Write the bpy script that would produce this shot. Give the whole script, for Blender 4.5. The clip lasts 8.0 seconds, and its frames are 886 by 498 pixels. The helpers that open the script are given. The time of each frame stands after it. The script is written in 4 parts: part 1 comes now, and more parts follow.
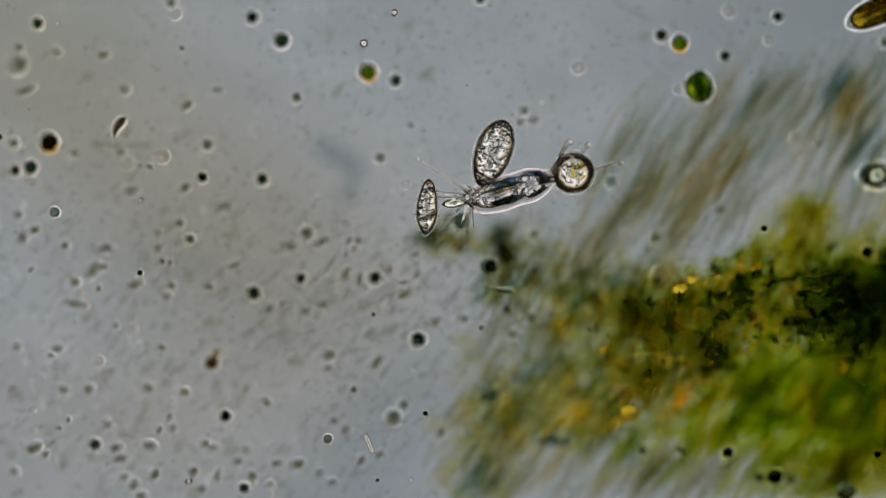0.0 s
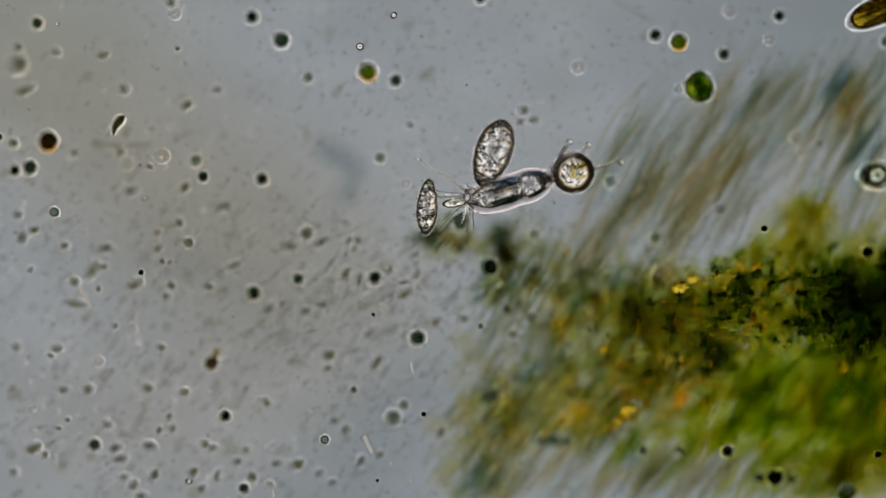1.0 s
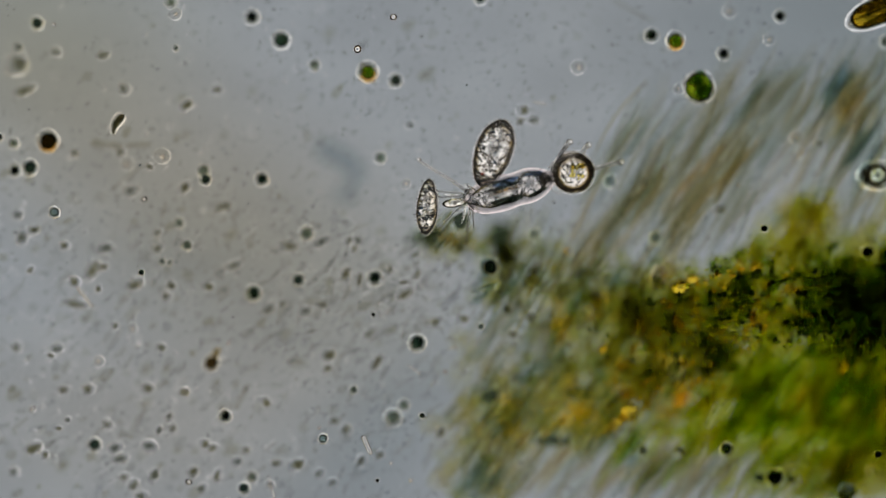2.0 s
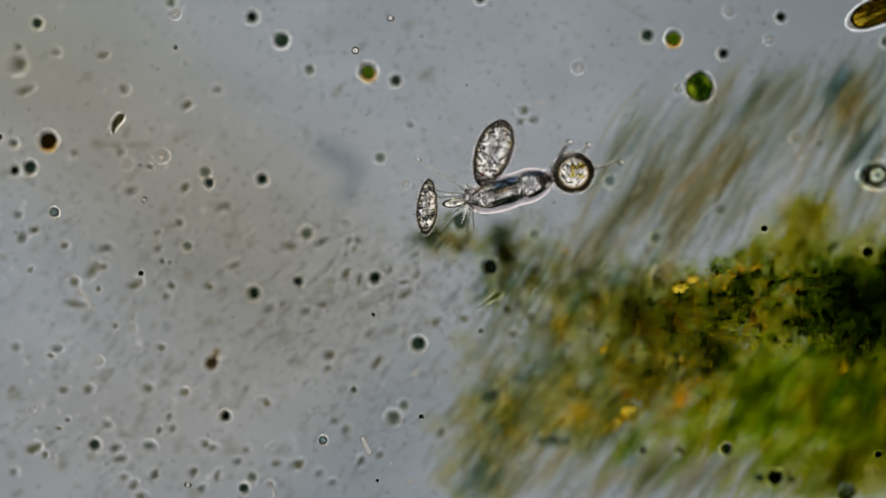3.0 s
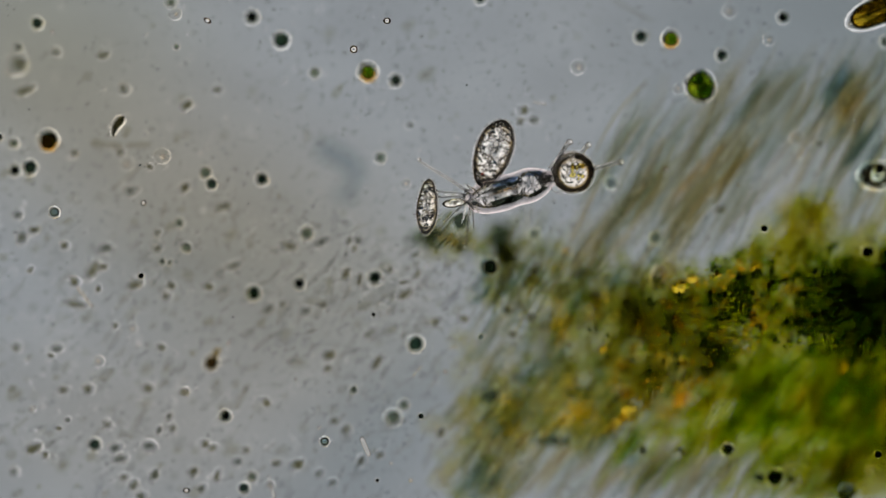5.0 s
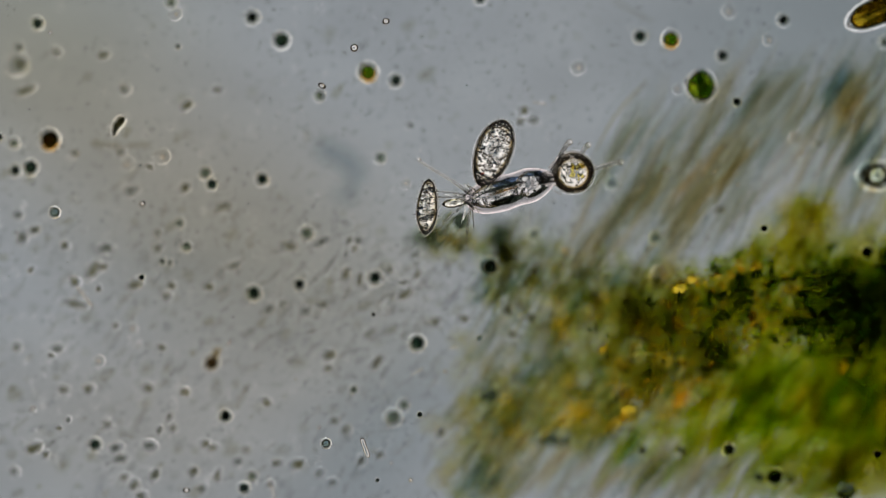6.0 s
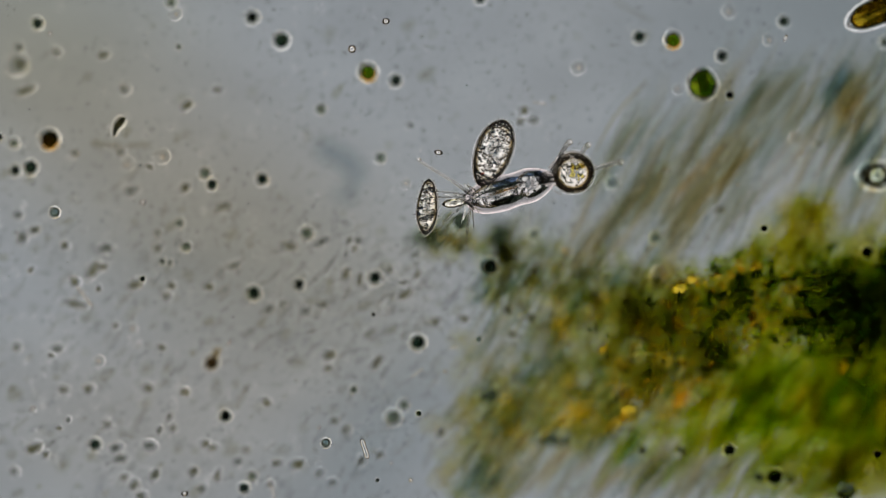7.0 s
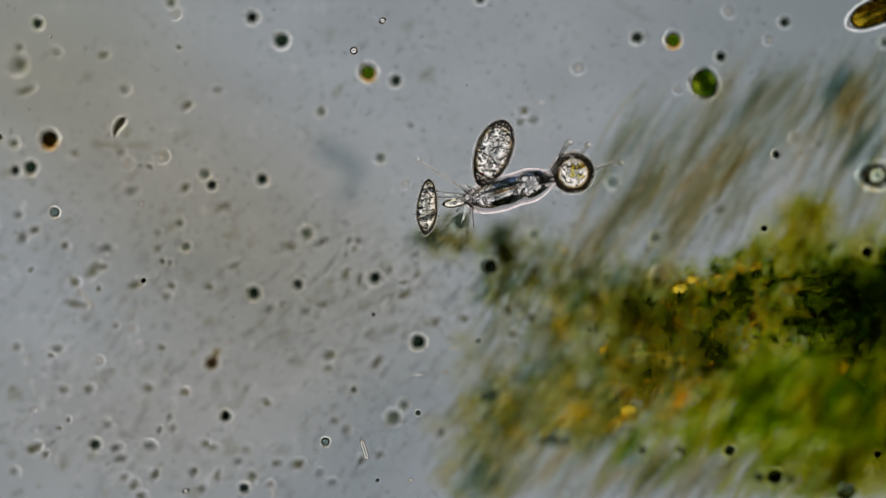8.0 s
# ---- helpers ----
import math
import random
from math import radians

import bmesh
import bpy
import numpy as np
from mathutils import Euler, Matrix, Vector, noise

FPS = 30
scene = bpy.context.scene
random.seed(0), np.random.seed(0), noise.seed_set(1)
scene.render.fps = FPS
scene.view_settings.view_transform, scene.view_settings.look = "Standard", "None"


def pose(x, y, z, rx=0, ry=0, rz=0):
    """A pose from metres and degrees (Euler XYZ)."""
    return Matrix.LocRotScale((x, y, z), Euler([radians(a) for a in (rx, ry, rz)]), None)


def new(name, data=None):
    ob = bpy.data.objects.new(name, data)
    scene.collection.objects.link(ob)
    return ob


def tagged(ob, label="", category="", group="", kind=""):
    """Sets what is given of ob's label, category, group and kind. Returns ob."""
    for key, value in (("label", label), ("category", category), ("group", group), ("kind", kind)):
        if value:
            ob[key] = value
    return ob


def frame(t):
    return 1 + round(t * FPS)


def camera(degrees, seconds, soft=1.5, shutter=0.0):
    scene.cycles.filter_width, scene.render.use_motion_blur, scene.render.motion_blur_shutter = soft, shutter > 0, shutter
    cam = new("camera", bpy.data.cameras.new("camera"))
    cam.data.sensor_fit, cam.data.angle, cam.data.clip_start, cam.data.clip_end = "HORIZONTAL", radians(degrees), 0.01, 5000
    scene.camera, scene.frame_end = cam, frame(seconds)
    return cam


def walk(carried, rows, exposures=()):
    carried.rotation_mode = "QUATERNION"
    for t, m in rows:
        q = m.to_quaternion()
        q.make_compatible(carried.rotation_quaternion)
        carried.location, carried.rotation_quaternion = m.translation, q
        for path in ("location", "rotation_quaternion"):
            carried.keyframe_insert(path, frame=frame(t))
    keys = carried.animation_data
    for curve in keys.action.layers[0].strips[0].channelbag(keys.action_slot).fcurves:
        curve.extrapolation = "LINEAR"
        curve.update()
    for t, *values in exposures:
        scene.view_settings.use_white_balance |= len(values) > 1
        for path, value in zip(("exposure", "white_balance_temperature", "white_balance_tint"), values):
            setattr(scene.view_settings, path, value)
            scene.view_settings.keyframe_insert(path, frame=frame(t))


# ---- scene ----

# A drop of pond water under a microscope, magnified: one metre of the model stands for two thirds of a millimetre.
# u runs right and v down the camera's view in steps of U metres from its corner; places are set to fit that view.
# Depths z are in steps of DEEP metres; z = 0 is the plane in focus.
U = 0.0006
DEEP = 6.0
FINE = 1 / 250 / U  # textures are sized for a model of 4 mm a step
LENS = 12.0
HIGH = 784 * U / math.tan(radians(LENS / 2))
SLIDE = -0.030


def spot(u, v, z=0.0):
    """The place at height z that lies on the line of sight through u, v of the plane in focus."""
    z = z * DEEP
    k = (HIGH - z) / HIGH
    return Vector(((u - 784) * U * k, (441 - v) * U * k, z))


# ---- camera ----
cam = camera(LENS, 8.0, soft=0.5)
cam.data.dof.use_dof = True
cam.data.dof.focus_distance = HIGH
cam.data.dof.aperture_fstop = 0.1667
# the stage is racked a little for focus, lower between 1 and 5 seconds
RACK = 0.0007 * DEEP
walk(cam, [(t, pose(0, 0, HIGH - RACK * k)) for t, k in ((0.0, 0), (0.4, 0.1), (0.9, 1), (1.3, 1), (3.0, 1), (4.6, 1), (4.9, 0.9), (5.6, 0.1), (6.0, 0), (8.0, 0))])
scene.cycles.transparent_max_bounces = 64

# ---- light: even lit field under the slide; brighter ring and stop added for halos and dark rims ----
world = bpy.data.worlds.new("condenser_and_halo_ring")
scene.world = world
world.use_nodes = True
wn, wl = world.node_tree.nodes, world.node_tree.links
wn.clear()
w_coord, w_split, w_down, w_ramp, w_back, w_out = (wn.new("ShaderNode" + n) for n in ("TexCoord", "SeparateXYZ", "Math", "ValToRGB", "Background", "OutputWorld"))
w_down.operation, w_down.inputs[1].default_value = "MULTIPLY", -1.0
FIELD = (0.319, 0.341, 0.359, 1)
HALO_RING = (1.42, 1.39, 1.37, 1)
AMBER_EDGE = (0.58, 0.42, 0.17, 1)  # amber added beyond the ring to tint the rims brown
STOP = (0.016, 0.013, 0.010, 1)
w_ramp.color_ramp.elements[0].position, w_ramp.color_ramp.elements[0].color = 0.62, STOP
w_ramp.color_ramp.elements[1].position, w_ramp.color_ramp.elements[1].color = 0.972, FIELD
for at, colour in ((0.71, AMBER_EDGE), (0.80, HALO_RING), (0.955, HALO_RING)):
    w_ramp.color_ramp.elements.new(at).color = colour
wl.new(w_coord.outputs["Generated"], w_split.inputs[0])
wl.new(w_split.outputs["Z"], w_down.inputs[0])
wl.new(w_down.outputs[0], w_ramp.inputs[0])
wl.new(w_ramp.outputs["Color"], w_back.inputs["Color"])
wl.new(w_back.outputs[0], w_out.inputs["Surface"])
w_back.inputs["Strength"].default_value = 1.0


# ---- materials ----
def blank(name):
    m = bpy.data.materials.new(name)
    m.use_nodes = True
    m.node_tree.nodes.clear()
    return m, m.node_tree.nodes, m.node_tree.links


def ramp_node(nodes, stops, mode="LINEAR"):
    r = nodes.new("ShaderNodeValToRGB")
    r.color_ramp.interpolation = mode
    while len(r.color_ramp.elements) < len(stops):
        r.color_ramp.elements.new(0.5)
    for e, (p, c) in zip(r.color_ramp.elements, stops):
        e.position, e.color = p, (*c, 1)
    return r


def clear(name, tint, ior, other=None, grain=100.0, bump=0.0):
    """Clear living matter: glass with an index chosen for the edge brightness it gives, its tint mottled between two
    colours.
    """
    m, n, l = blank(name)
    out, glass, tex, co = n.new("ShaderNodeOutputMaterial"), n.new("ShaderNodeBsdfGlass"), n.new("ShaderNodeTexNoise"), n.new("ShaderNodeTexCoord")
    glass.inputs["IOR"].default_value, glass.inputs["Roughness"].default_value = ior, 0.0
    tex.inputs["Scale"].default_value, tex.inputs["Detail"].default_value = grain * (FINE if grain > 10 else 1), 3
    r = ramp_node(n, [(0.35, tint), (0.65, other or [c * 0.9 for c in tint])])
    l.new(co.outputs["Object"], tex.inputs["Vector"])
    l.new(tex.outputs["Fac"], r.inputs[0])
    l.new(r.outputs["Color"], glass.inputs["Color"])
    if bump:
        b = n.new("ShaderNodeBump")
        b.inputs["Strength"].default_value, b.inputs["Distance"].default_value = bump, 4 * U
        l.new(tex.outputs["Fac"], b.inputs["Height"])
        l.new(b.outputs[0], glass.inputs["Normal"])
    l.new(glass.outputs[0], out.inputs["Surface"])
    return m


def filter_of(name, stops, by="island", grain=38.0):
    """Thin matter that the light passes, losing what its pigment takes: a colour for each piece, mottled a little."""
    m, n, l = blank(name)
    out, tr, df, mix = n.new("ShaderNodeOutputMaterial"), n.new("ShaderNodeBsdfTransparent"), n.new("ShaderNodeBsdfDiffuse"), n.new("ShaderNodeMixShader")
    src = n.new("ShaderNodeNewGeometry") if by == "island" else n.new("ShaderNodeObjectInfo")
    r = ramp_node(n, stops)
    l.new(src.outputs["Random Per Island" if by == "island" else "Random"], r.inputs[0])
    tex, co, mx = n.new("ShaderNodeTexNoise"), n.new("ShaderNodeTexCoord"), n.new("ShaderNodeMix")
    tex.inputs["Scale"].default_value, tex.inputs["Detail"].default_value = grain * FINE, 2
    mx.data_type, mx.blend_type = "RGBA", "MULTIPLY"
    mx.inputs["Factor"].default_value = 1.0
    l.new(co.outputs["Object"], tex.inputs["Vector"])
    l.new(r.outputs["Color"], mx.inputs["A"])
    speck = ramp_node(n, [(0.3, (0.92, 0.92, 0.92)), (0.6, (1, 1, 1))])
    l.new(tex.outputs["Fac"], speck.inputs[0])
    l.new(speck.outputs["Color"], mx.inputs["B"])
    l.new(mx.outputs["Result"], tr.inputs["Color"])
    l.new(mx.outputs["Result"], df.inputs["Color"])
    mix.inputs[0].default_value = 0.015
    l.new(tr.outputs[0], mix.inputs[1])
    l.new(df.outputs[0], mix.inputs[2])
    l.new(mix.outputs[0], out.inputs["Surface"])
    return m


def slide_material():
    """Glass under a thin film of silt, lilac where clean, buff where thicker; grey patches paint in uneven field light.
    """
    m, n, l = blank("slide_glass_film_and_shading")
    out, tr, gl, mix = n.new("ShaderNodeOutputMaterial"), n.new("ShaderNodeBsdfTransparent"), n.new("ShaderNodeBsdfGlossy"), n.new("ShaderNodeMixShader")
    co, mp, big, fine = n.new("ShaderNodeTexCoord"), n.new("ShaderNodeMapping"), n.new("ShaderNodeTexNoise"), n.new("ShaderNodeTexNoise")
    mp.inputs["Rotation"].default_value = (0, 0, radians(-38))
    mp.inputs["Scale"].default_value = (1.0, 3.0, 1.0)
    big.inputs["Scale"].default_value, big.inputs["Detail"].default_value = 0.35 * FINE, 2
    fine.inputs["Scale"].default_value, fine.inputs["Detail"].default_value = 1.5 * FINE, 3
    l.new(co.outputs["Object"], big.inputs["Vector"])
    l.new(co.outputs["Object"], mp.inputs["Vector"])
    l.new(mp.outputs[0], fine.inputs["Vector"])
    last = None
    # buff tints are film; the grey ones paint the field's dimmer areas
    for u, v, reach, wide, turn, tint in ((330, 340, 680, 300, -32, (0.965, 0.92, 0.845)), (40, 40, 420, 320, 0, (0.95, 0.94, 0.88)), (1480, 30, 560, 220, 10, (0.86, 0.88, 0.88)),
                                          (660, 790, 330, 170, 45, (0.90, 0.92, 0.93)), (280, 740, 520, 260, 0, (0.99, 0.96, 0.92)), (430, 480, 460, 230, -20, (0.93, 0.93, 0.915))):
        place, far, fade, tint_patch = n.new("ShaderNodeMapping"), n.new("ShaderNodeVectorMath"), n.new("ShaderNodeMapRange"), n.new("ShaderNodeMix")
        place.vector_type = "TEXTURE"
        place.inputs["Location"].default_value = spot(u, v, SLIDE)
        place.inputs["Rotation"].default_value = (0, 0, radians(turn))
        place.inputs["Scale"].default_value = (reach * U, wide * U, 1)
        far.operation = "LENGTH"
        fade.interpolation_type = "SMOOTHSTEP"
        fade.inputs["From Min"].default_value, fade.inputs["From Max"].default_value = 1.15, 0.0
        tint_patch.data_type, tint_patch.blend_type = "RGBA", "MULTIPLY"
        tint_patch.inputs["B"].default_value = (*tint, 1)
        l.new(co.outputs["Object"], place.inputs["Vector"])
        l.new(place.outputs[0], far.inputs[0])
        l.new(far.outputs["Value"], fade.inputs["Value"])
        l.new(fade.outputs[0], tint_patch.inputs["Factor"])
        if last:
            l.new(last.outputs["Result"], tint_patch.inputs["A"])
        else:
            tint_patch.inputs["A"].default_value = (1, 1, 1, 1)
        last = tint_patch
    r1 = ramp_node(n, [(0.35, (0.95, 0.96, 0.97)), (0.65, (1.0, 1.0, 1.0))])
    mx0 = n.new("ShaderNodeMix")
    mx0.data_type, mx0.blend_type = "RGBA", "MULTIPLY"
    mx0.inputs["Factor"].default_value = 1.0
    l.new(last.outputs["Result"], mx0.inputs["A"])
    l.new(r1.outputs["Color"], mx0.inputs["B"])
    r2 = ramp_node(n, [(0.3, (0.90, 0.90, 0.90)), (0.7, (1, 1, 1))])
    mx = n.new("ShaderNodeMix")
    mx.data_type, mx.blend_type = "RGBA", "MULTIPLY"
    mx.inputs["Factor"].default_value = 1.0
    l.new(big.outputs["Fac"], r1.inputs[0])
    l.new(fine.outputs["Fac"], r2.inputs[0])
    l.new(mx0.outputs["Result"], mx.inputs["A"])
    l.new(r2.outputs["Color"], mx.inputs["B"])
    l.new(mx.outputs["Result"], tr.inputs["Color"])
    gl.inputs["Roughness"].default_value = 0.1
    mix.inputs[0].default_value = 0.02
    l.new(tr.outputs[0], mix.inputs[1])
    l.new(gl.outputs[0], mix.inputs[2])
    l.new(mix.outputs[0], out.inputs["Surface"])
    return m


M_SLIDE = slide_material()
M_HALO = clear("halo_glass", (0.91, 0.93, 0.96), 1.07, (0.95, 0.92, 0.84), grain=1.2)
M_CORE = clear("olive_cell_plasm", (0.52, 0.58, 0.58), 1.16, (0.62, 0.62, 0.50), grain=1.3)
M_NUCLEUS = clear("dark_cell_sap", (0.16, 0.24, 0.24), 1.45, (0.24, 0.30, 0.20), grain=1.3)
M_NUCLEUS_GREY = clear("grey_nucleus_sap", (0.40, 0.48, 0.49), 1.3, (0.50, 0.53, 0.46), grain=1.3)
M_FRINGE = clear("amber_fringe", (0.88, 0.68, 0.32), 1.06)
M_PLASTID = clear("bright_plastid", (0.55, 0.98, 0.40), 1.12)
M_CORE_DEEP = clear("brown_green_sap", (0.22, 0.58, 0.12), 1.5, (0.46, 0.50, 0.16), grain=1.6)
M_CORE_GREY = clear("grey_cell_sap", (0.72, 0.77, 0.76), 1.18, (0.78, 0.78, 0.68), grain=1.6)
M_CORE_BROWN = clear("brown_cell_sap", (0.54, 0.43, 0.19), 1.2, (0.62, 0.50, 0.23), grain=1.6)
M_GREEN = clear("chlorophyll", (0.12, 0.24, 0.05), 1.35, (0.52, 0.56, 0.10), grain=1.7)
M_BEAD = clear("clear_bead", (0.97, 0.97, 0.98), 2.3)
M_WALL = clear("cell_wall", (0.99, 0.98, 0.96), 1.56, (0.98, 0.97, 0.95), grain=62.5, bump=0.08)
M_WALL_THICK = clear("thick_cell_wall", (0.99, 0.97, 0.94), 1.82, (0.97, 0.95, 0.92), grain=62.5, bump=0.08)
M_GRAIN_CLEAR = clear("clear_granule", (0.97, 0.98, 1.0), 1.28)
M_GRAIN_BRIGHT = clear("bright_granule", (0.99, 0.99, 0.99), 1.38)
M_GRAIN_BLUE = clear("blue_black_granule", (0.30, 0.40, 0.50), 1.15, (0.24, 0.30, 0.36), grain=30)
M_GRAIN_DARK = clear("dark_granule", (0.60, 0.66, 0.70), 1.22, (0.50, 0.54, 0.54))
M_GRAIN_YELLOW = clear("yellow_granule", (0.97, 0.92, 0.48), 1.2, (0.97, 0.93, 0.62))
M_RED = clear("orange_eyespot", (0.90, 0.46, 0.24), 1.15)
M_KNOT = clear("clear_folds", (0.99, 0.99, 0.99), 1.2, (0.92, 0.93, 0.93), grain=60, bump=0.2)
M_KNOB = clear("clear_knob", (0.98, 0.98, 0.98), 1.8)
M_TENT_WALL = clear("tentacle_wall", (0.95, 0.95, 0.95), 1.45)
M_SAC = clear("clear_plasm", (0.95, 0.97, 0.97), 1.34, (0.80, 0.83, 0.83), grain=87.5, bump=0.2)
# faint shell added for the light ring outside the ciliates' rims
M_FAINT_HALO = clear("faint_halo_glass", (0.99, 0.98, 0.98), 1.035)
M_SHEATH = clear("pink_white_sheath", (0.97, 0.92, 0.92), 1.074)
M_FOLD = clear("fold_plasm", (0.97, 0.97, 0.97), 1.34)
M_BLUE = clear("blue_vacuole", (0.62, 0.74, 0.88), 1.24, (0.34, 0.44, 0.58), grain=30)
M_OLIVE = clear("olive_dark_band", (0.16, 0.20, 0.17), 1.25, (0.34, 0.38, 0.33), grain=37.5)
M_AMBER_FOLD = clear("amber_fold", (0.92, 0.76, 0.42), 1.4, (0.84, 0.66, 0.34), grain=30)
M_CILIA = filter_of("cilia_hairs", [(0, (0.75, 0.75, 0.75)), (1, (0.85, 0.85, 0.85))])
M_SILT = filter_of("buff_silt", [(0, (0.79, 0.78, 0.67)), (0.5, (0.88, 0.87, 0.78)), (1, (0.825, 0.84, 0.81))], "object")
M_SILT_FINE = filter_of("fine_silt", [(0, (0.92, 0.915, 0.86)), (0.5, (0.96, 0.955, 0.92)), (1, (0.94, 0.945, 0.95))])
M_SPECK = filter_of("black_specks", [(0, (0.03, 0.03, 0.03)), (1, (0.15, 0.15, 0.15))])


# ---- making ----
def ball(bm, centre, radii, detail=2, rough=0.0, turn=None, seed=0.0):
    """An ellipsoid, uneven by that share of its radius."""
    radii = radii if hasattr(radii, "__len__") else (radii, radii, radii)
    made = bmesh.ops.create_icosphere(bm, subdivisions=detail, radius=1.0)["verts"]
    for v in made:
        p = v.co.copy()
        k = 1 + rough * noise.noise(p * 1.7 + Vector((seed, seed * 0.7, seed * 1.3))) if rough else 1
        q = Vector((p.x * radii[0] * k, p.y * radii[1] * k, p.z * radii[2] * k))
        v.co = (turn @ q if turn else q) + Vector(centre)


def tube(bm, points, radii, sides=8):
    """A round tube through the points, closed at both ends."""
    rings = []
    for i, p in enumerate(points):
        ahead = (points[min(i + 1, len(points) - 1)] - points[max(i - 1, 0)]).normalized()
        side = ahead.cross(Vector((0, 0, 1)) if abs(ahead.z) < 0.9 else Vector((1, 0, 0))).normalized()
        up = side.cross(ahead)
        rings.append([bm.verts.new(p + radii[i] * (math.cos(a) * side + math.sin(a) * up)) for a in (2 * math.pi * k / sides for k in range(sides))])
    for a, b in zip(rings, rings[1:]):
        for k in range(sides):
            bm.faces.new((a[k], a[(k + 1) % sides], b[(k + 1) % sides], b[k]))
    bm.faces.new(rings[0])
    bm.faces.new(rings[-1][::-1])


def mesh_of(name, bm, material):
    bmesh.ops.recalc_face_normals(bm, faces=bm.faces)
    for f in bm.faces:
        f.smooth = True
    me = bpy.data.meshes.new(name)
    bm.to_mesh(me)
    bm.free()
    me.materials.append(material)
    return me


def part(name, bm, material, parent, label=""):
    ob = new(name, bm if isinstance(bm, bpy.types.Mesh) else mesh_of(name, bm, material))
    ob.parent = parent
    return tagged(ob, label=label)


def thing(name, place, turn, label, category, group="", kind=""):
    ob = new(name)
    ob.empty_display_size = 10 * U
    ob.matrix_basis = Matrix.Translation(place) @ pose(0, 0, 0, 0, 0, turn)
    return tagged(ob, label, category, group, kind)


def sack(bm, length, profile, sides=28, rings=40, bend=0.0, seed=0.0, rough=0.0):
    """A body of revolution along x, of that length, with its radius a function of 0..1."""
    pts, rad = [], []
    for i in range(rings + 1):
        s = 0.5 - 0.5 * math.cos(math.pi * i / rings)
        pts.append(Vector((length * (s - 0.5), bend * (1 - (2 * s - 1) ** 2), 0)))
        rad.append(max(profile(s), 1e-4) * (1 + rough * noise.noise(Vector((s * 5, seed, 0)))))
    tube(bm, pts, rad, sides)


def hollow(name, material, build):
    """A closed wall with an inner face: build(bm, k) makes the outer skin for k = 0 and the inner for k = 1."""
    bm = bmesh.new()
    build(bm, 0)
    bmesh.ops.recalc_face_normals(bm, faces=bm.faces[:])
    skin = set(bm.faces)
    build(bm, 1)
    lining = [f for f in bm.faces if f not in skin]
    bmesh.ops.recalc_face_normals(bm, faces=lining)
    bmesh.ops.reverse_faces(bm, faces=lining)
    for f in bm.faces:
        f.smooth = True
    me = bpy.data.meshes.new(name)
    bm.to_mesh(me)
    bm.free()
    me.materials.append(material)
    return me


# ---- the slide ----
def build_slide():
    bm = bmesh.new()
    bmesh.ops.create_cube(bm, size=1.0)
    for v in bm.verts:
        v.co = Vector((v.co.x * 2400 * U, v.co.y * 1600 * U, v.co.z * 100 * U + SLIDE * DEEP - 50 * U))
    bmesh.ops.bevel(bm, geom=bm.edges[:], offset=8 * U, segments=2, affect="EDGES")
    me = mesh_of("glass_slide", bm, M_SLIDE)
    for f in me.polygons:
        f.use_smooth = False
    tagged(new("glass_slide", me), "clear glass slide with a thin buff film and painted-in field shading", "slide", kind="structure")


build_slide()


# ---- round cells ----
def unit_ball(name, material, detail=3, rough=0.0, seed=0.0):
    bm = bmesh.new()
    ball(bm, (0, 0, 0), 1.0, detail, rough, seed=seed)
    return mesh_of(name, bm, material)


# clear shell added round each cell to imitate its optical halo
HALO_MESH = unit_ball("halo_glass", M_HALO, 4, 0.09, 6.0)
CORES = {"dark": unit_ball("core", M_CORE, 3, 0.08), "grey": unit_ball("core", M_CORE_GREY, 3, 0.08, 3.0),
         "brown": unit_ball("core", M_CORE_BROWN, 3, 0.08, 5.0), "green": unit_ball("core", M_CORE_DEEP, 3, 0.14, 8.0), "leaf": unit_ball("core", M_GREEN, 4, 0.08, 8.0), "mist": unit_ball("core", clear("blue_grey_sap", (0.70, 0.77, 0.80), 1.06, (0.76, 0.79, 0.76), grain=1.3), 3, 0.1), "clear": unit_ball("core", clear("bright_sap", (0.50, 0.60, 0.64), 2.1), 3)}
NUCLEI = {"dark": unit_ball("nucleus", M_NUCLEUS, 3, 0.2, 2.0), "grey": unit_ball("nucleus", M_NUCLEUS_GREY, 3, 0.2, 4.0)}
NUCLEI["brown"] = NUCLEI["dark"]
LEAF_PLASTID = unit_ball("plastid", clear("blue_green_plastid", (0.46, 0.58, 0.62), 1.06, (0.40, 0.52, 0.34), grain=1.5), 3, 0.3)
FRINGE_MESH, PLASTID_MESH = unit_ball("rim", M_FRINGE), unit_ball("plastid", M_PLASTID, 2, 0.4)
SAID = {"mist": ("soft blue-grey round cell low in the water", "cells in open water"), "clear": ("small clear round cell, dark-edged with a bright middle", "clear cells"), "dark": ("small dark round cell in an added clear halo shell", "cells in open water"), "grey": ("small pale grey round cell in an added clear halo shell", "cells in open water"),
        "brown": ("dark rust-brown round cell in an added clear halo shell", ""), "green": ("dark green round alga with a bright green plastid", "green algae"), "leaf": ("large mottled green round alga in an added clear halo shell", "green algae")}


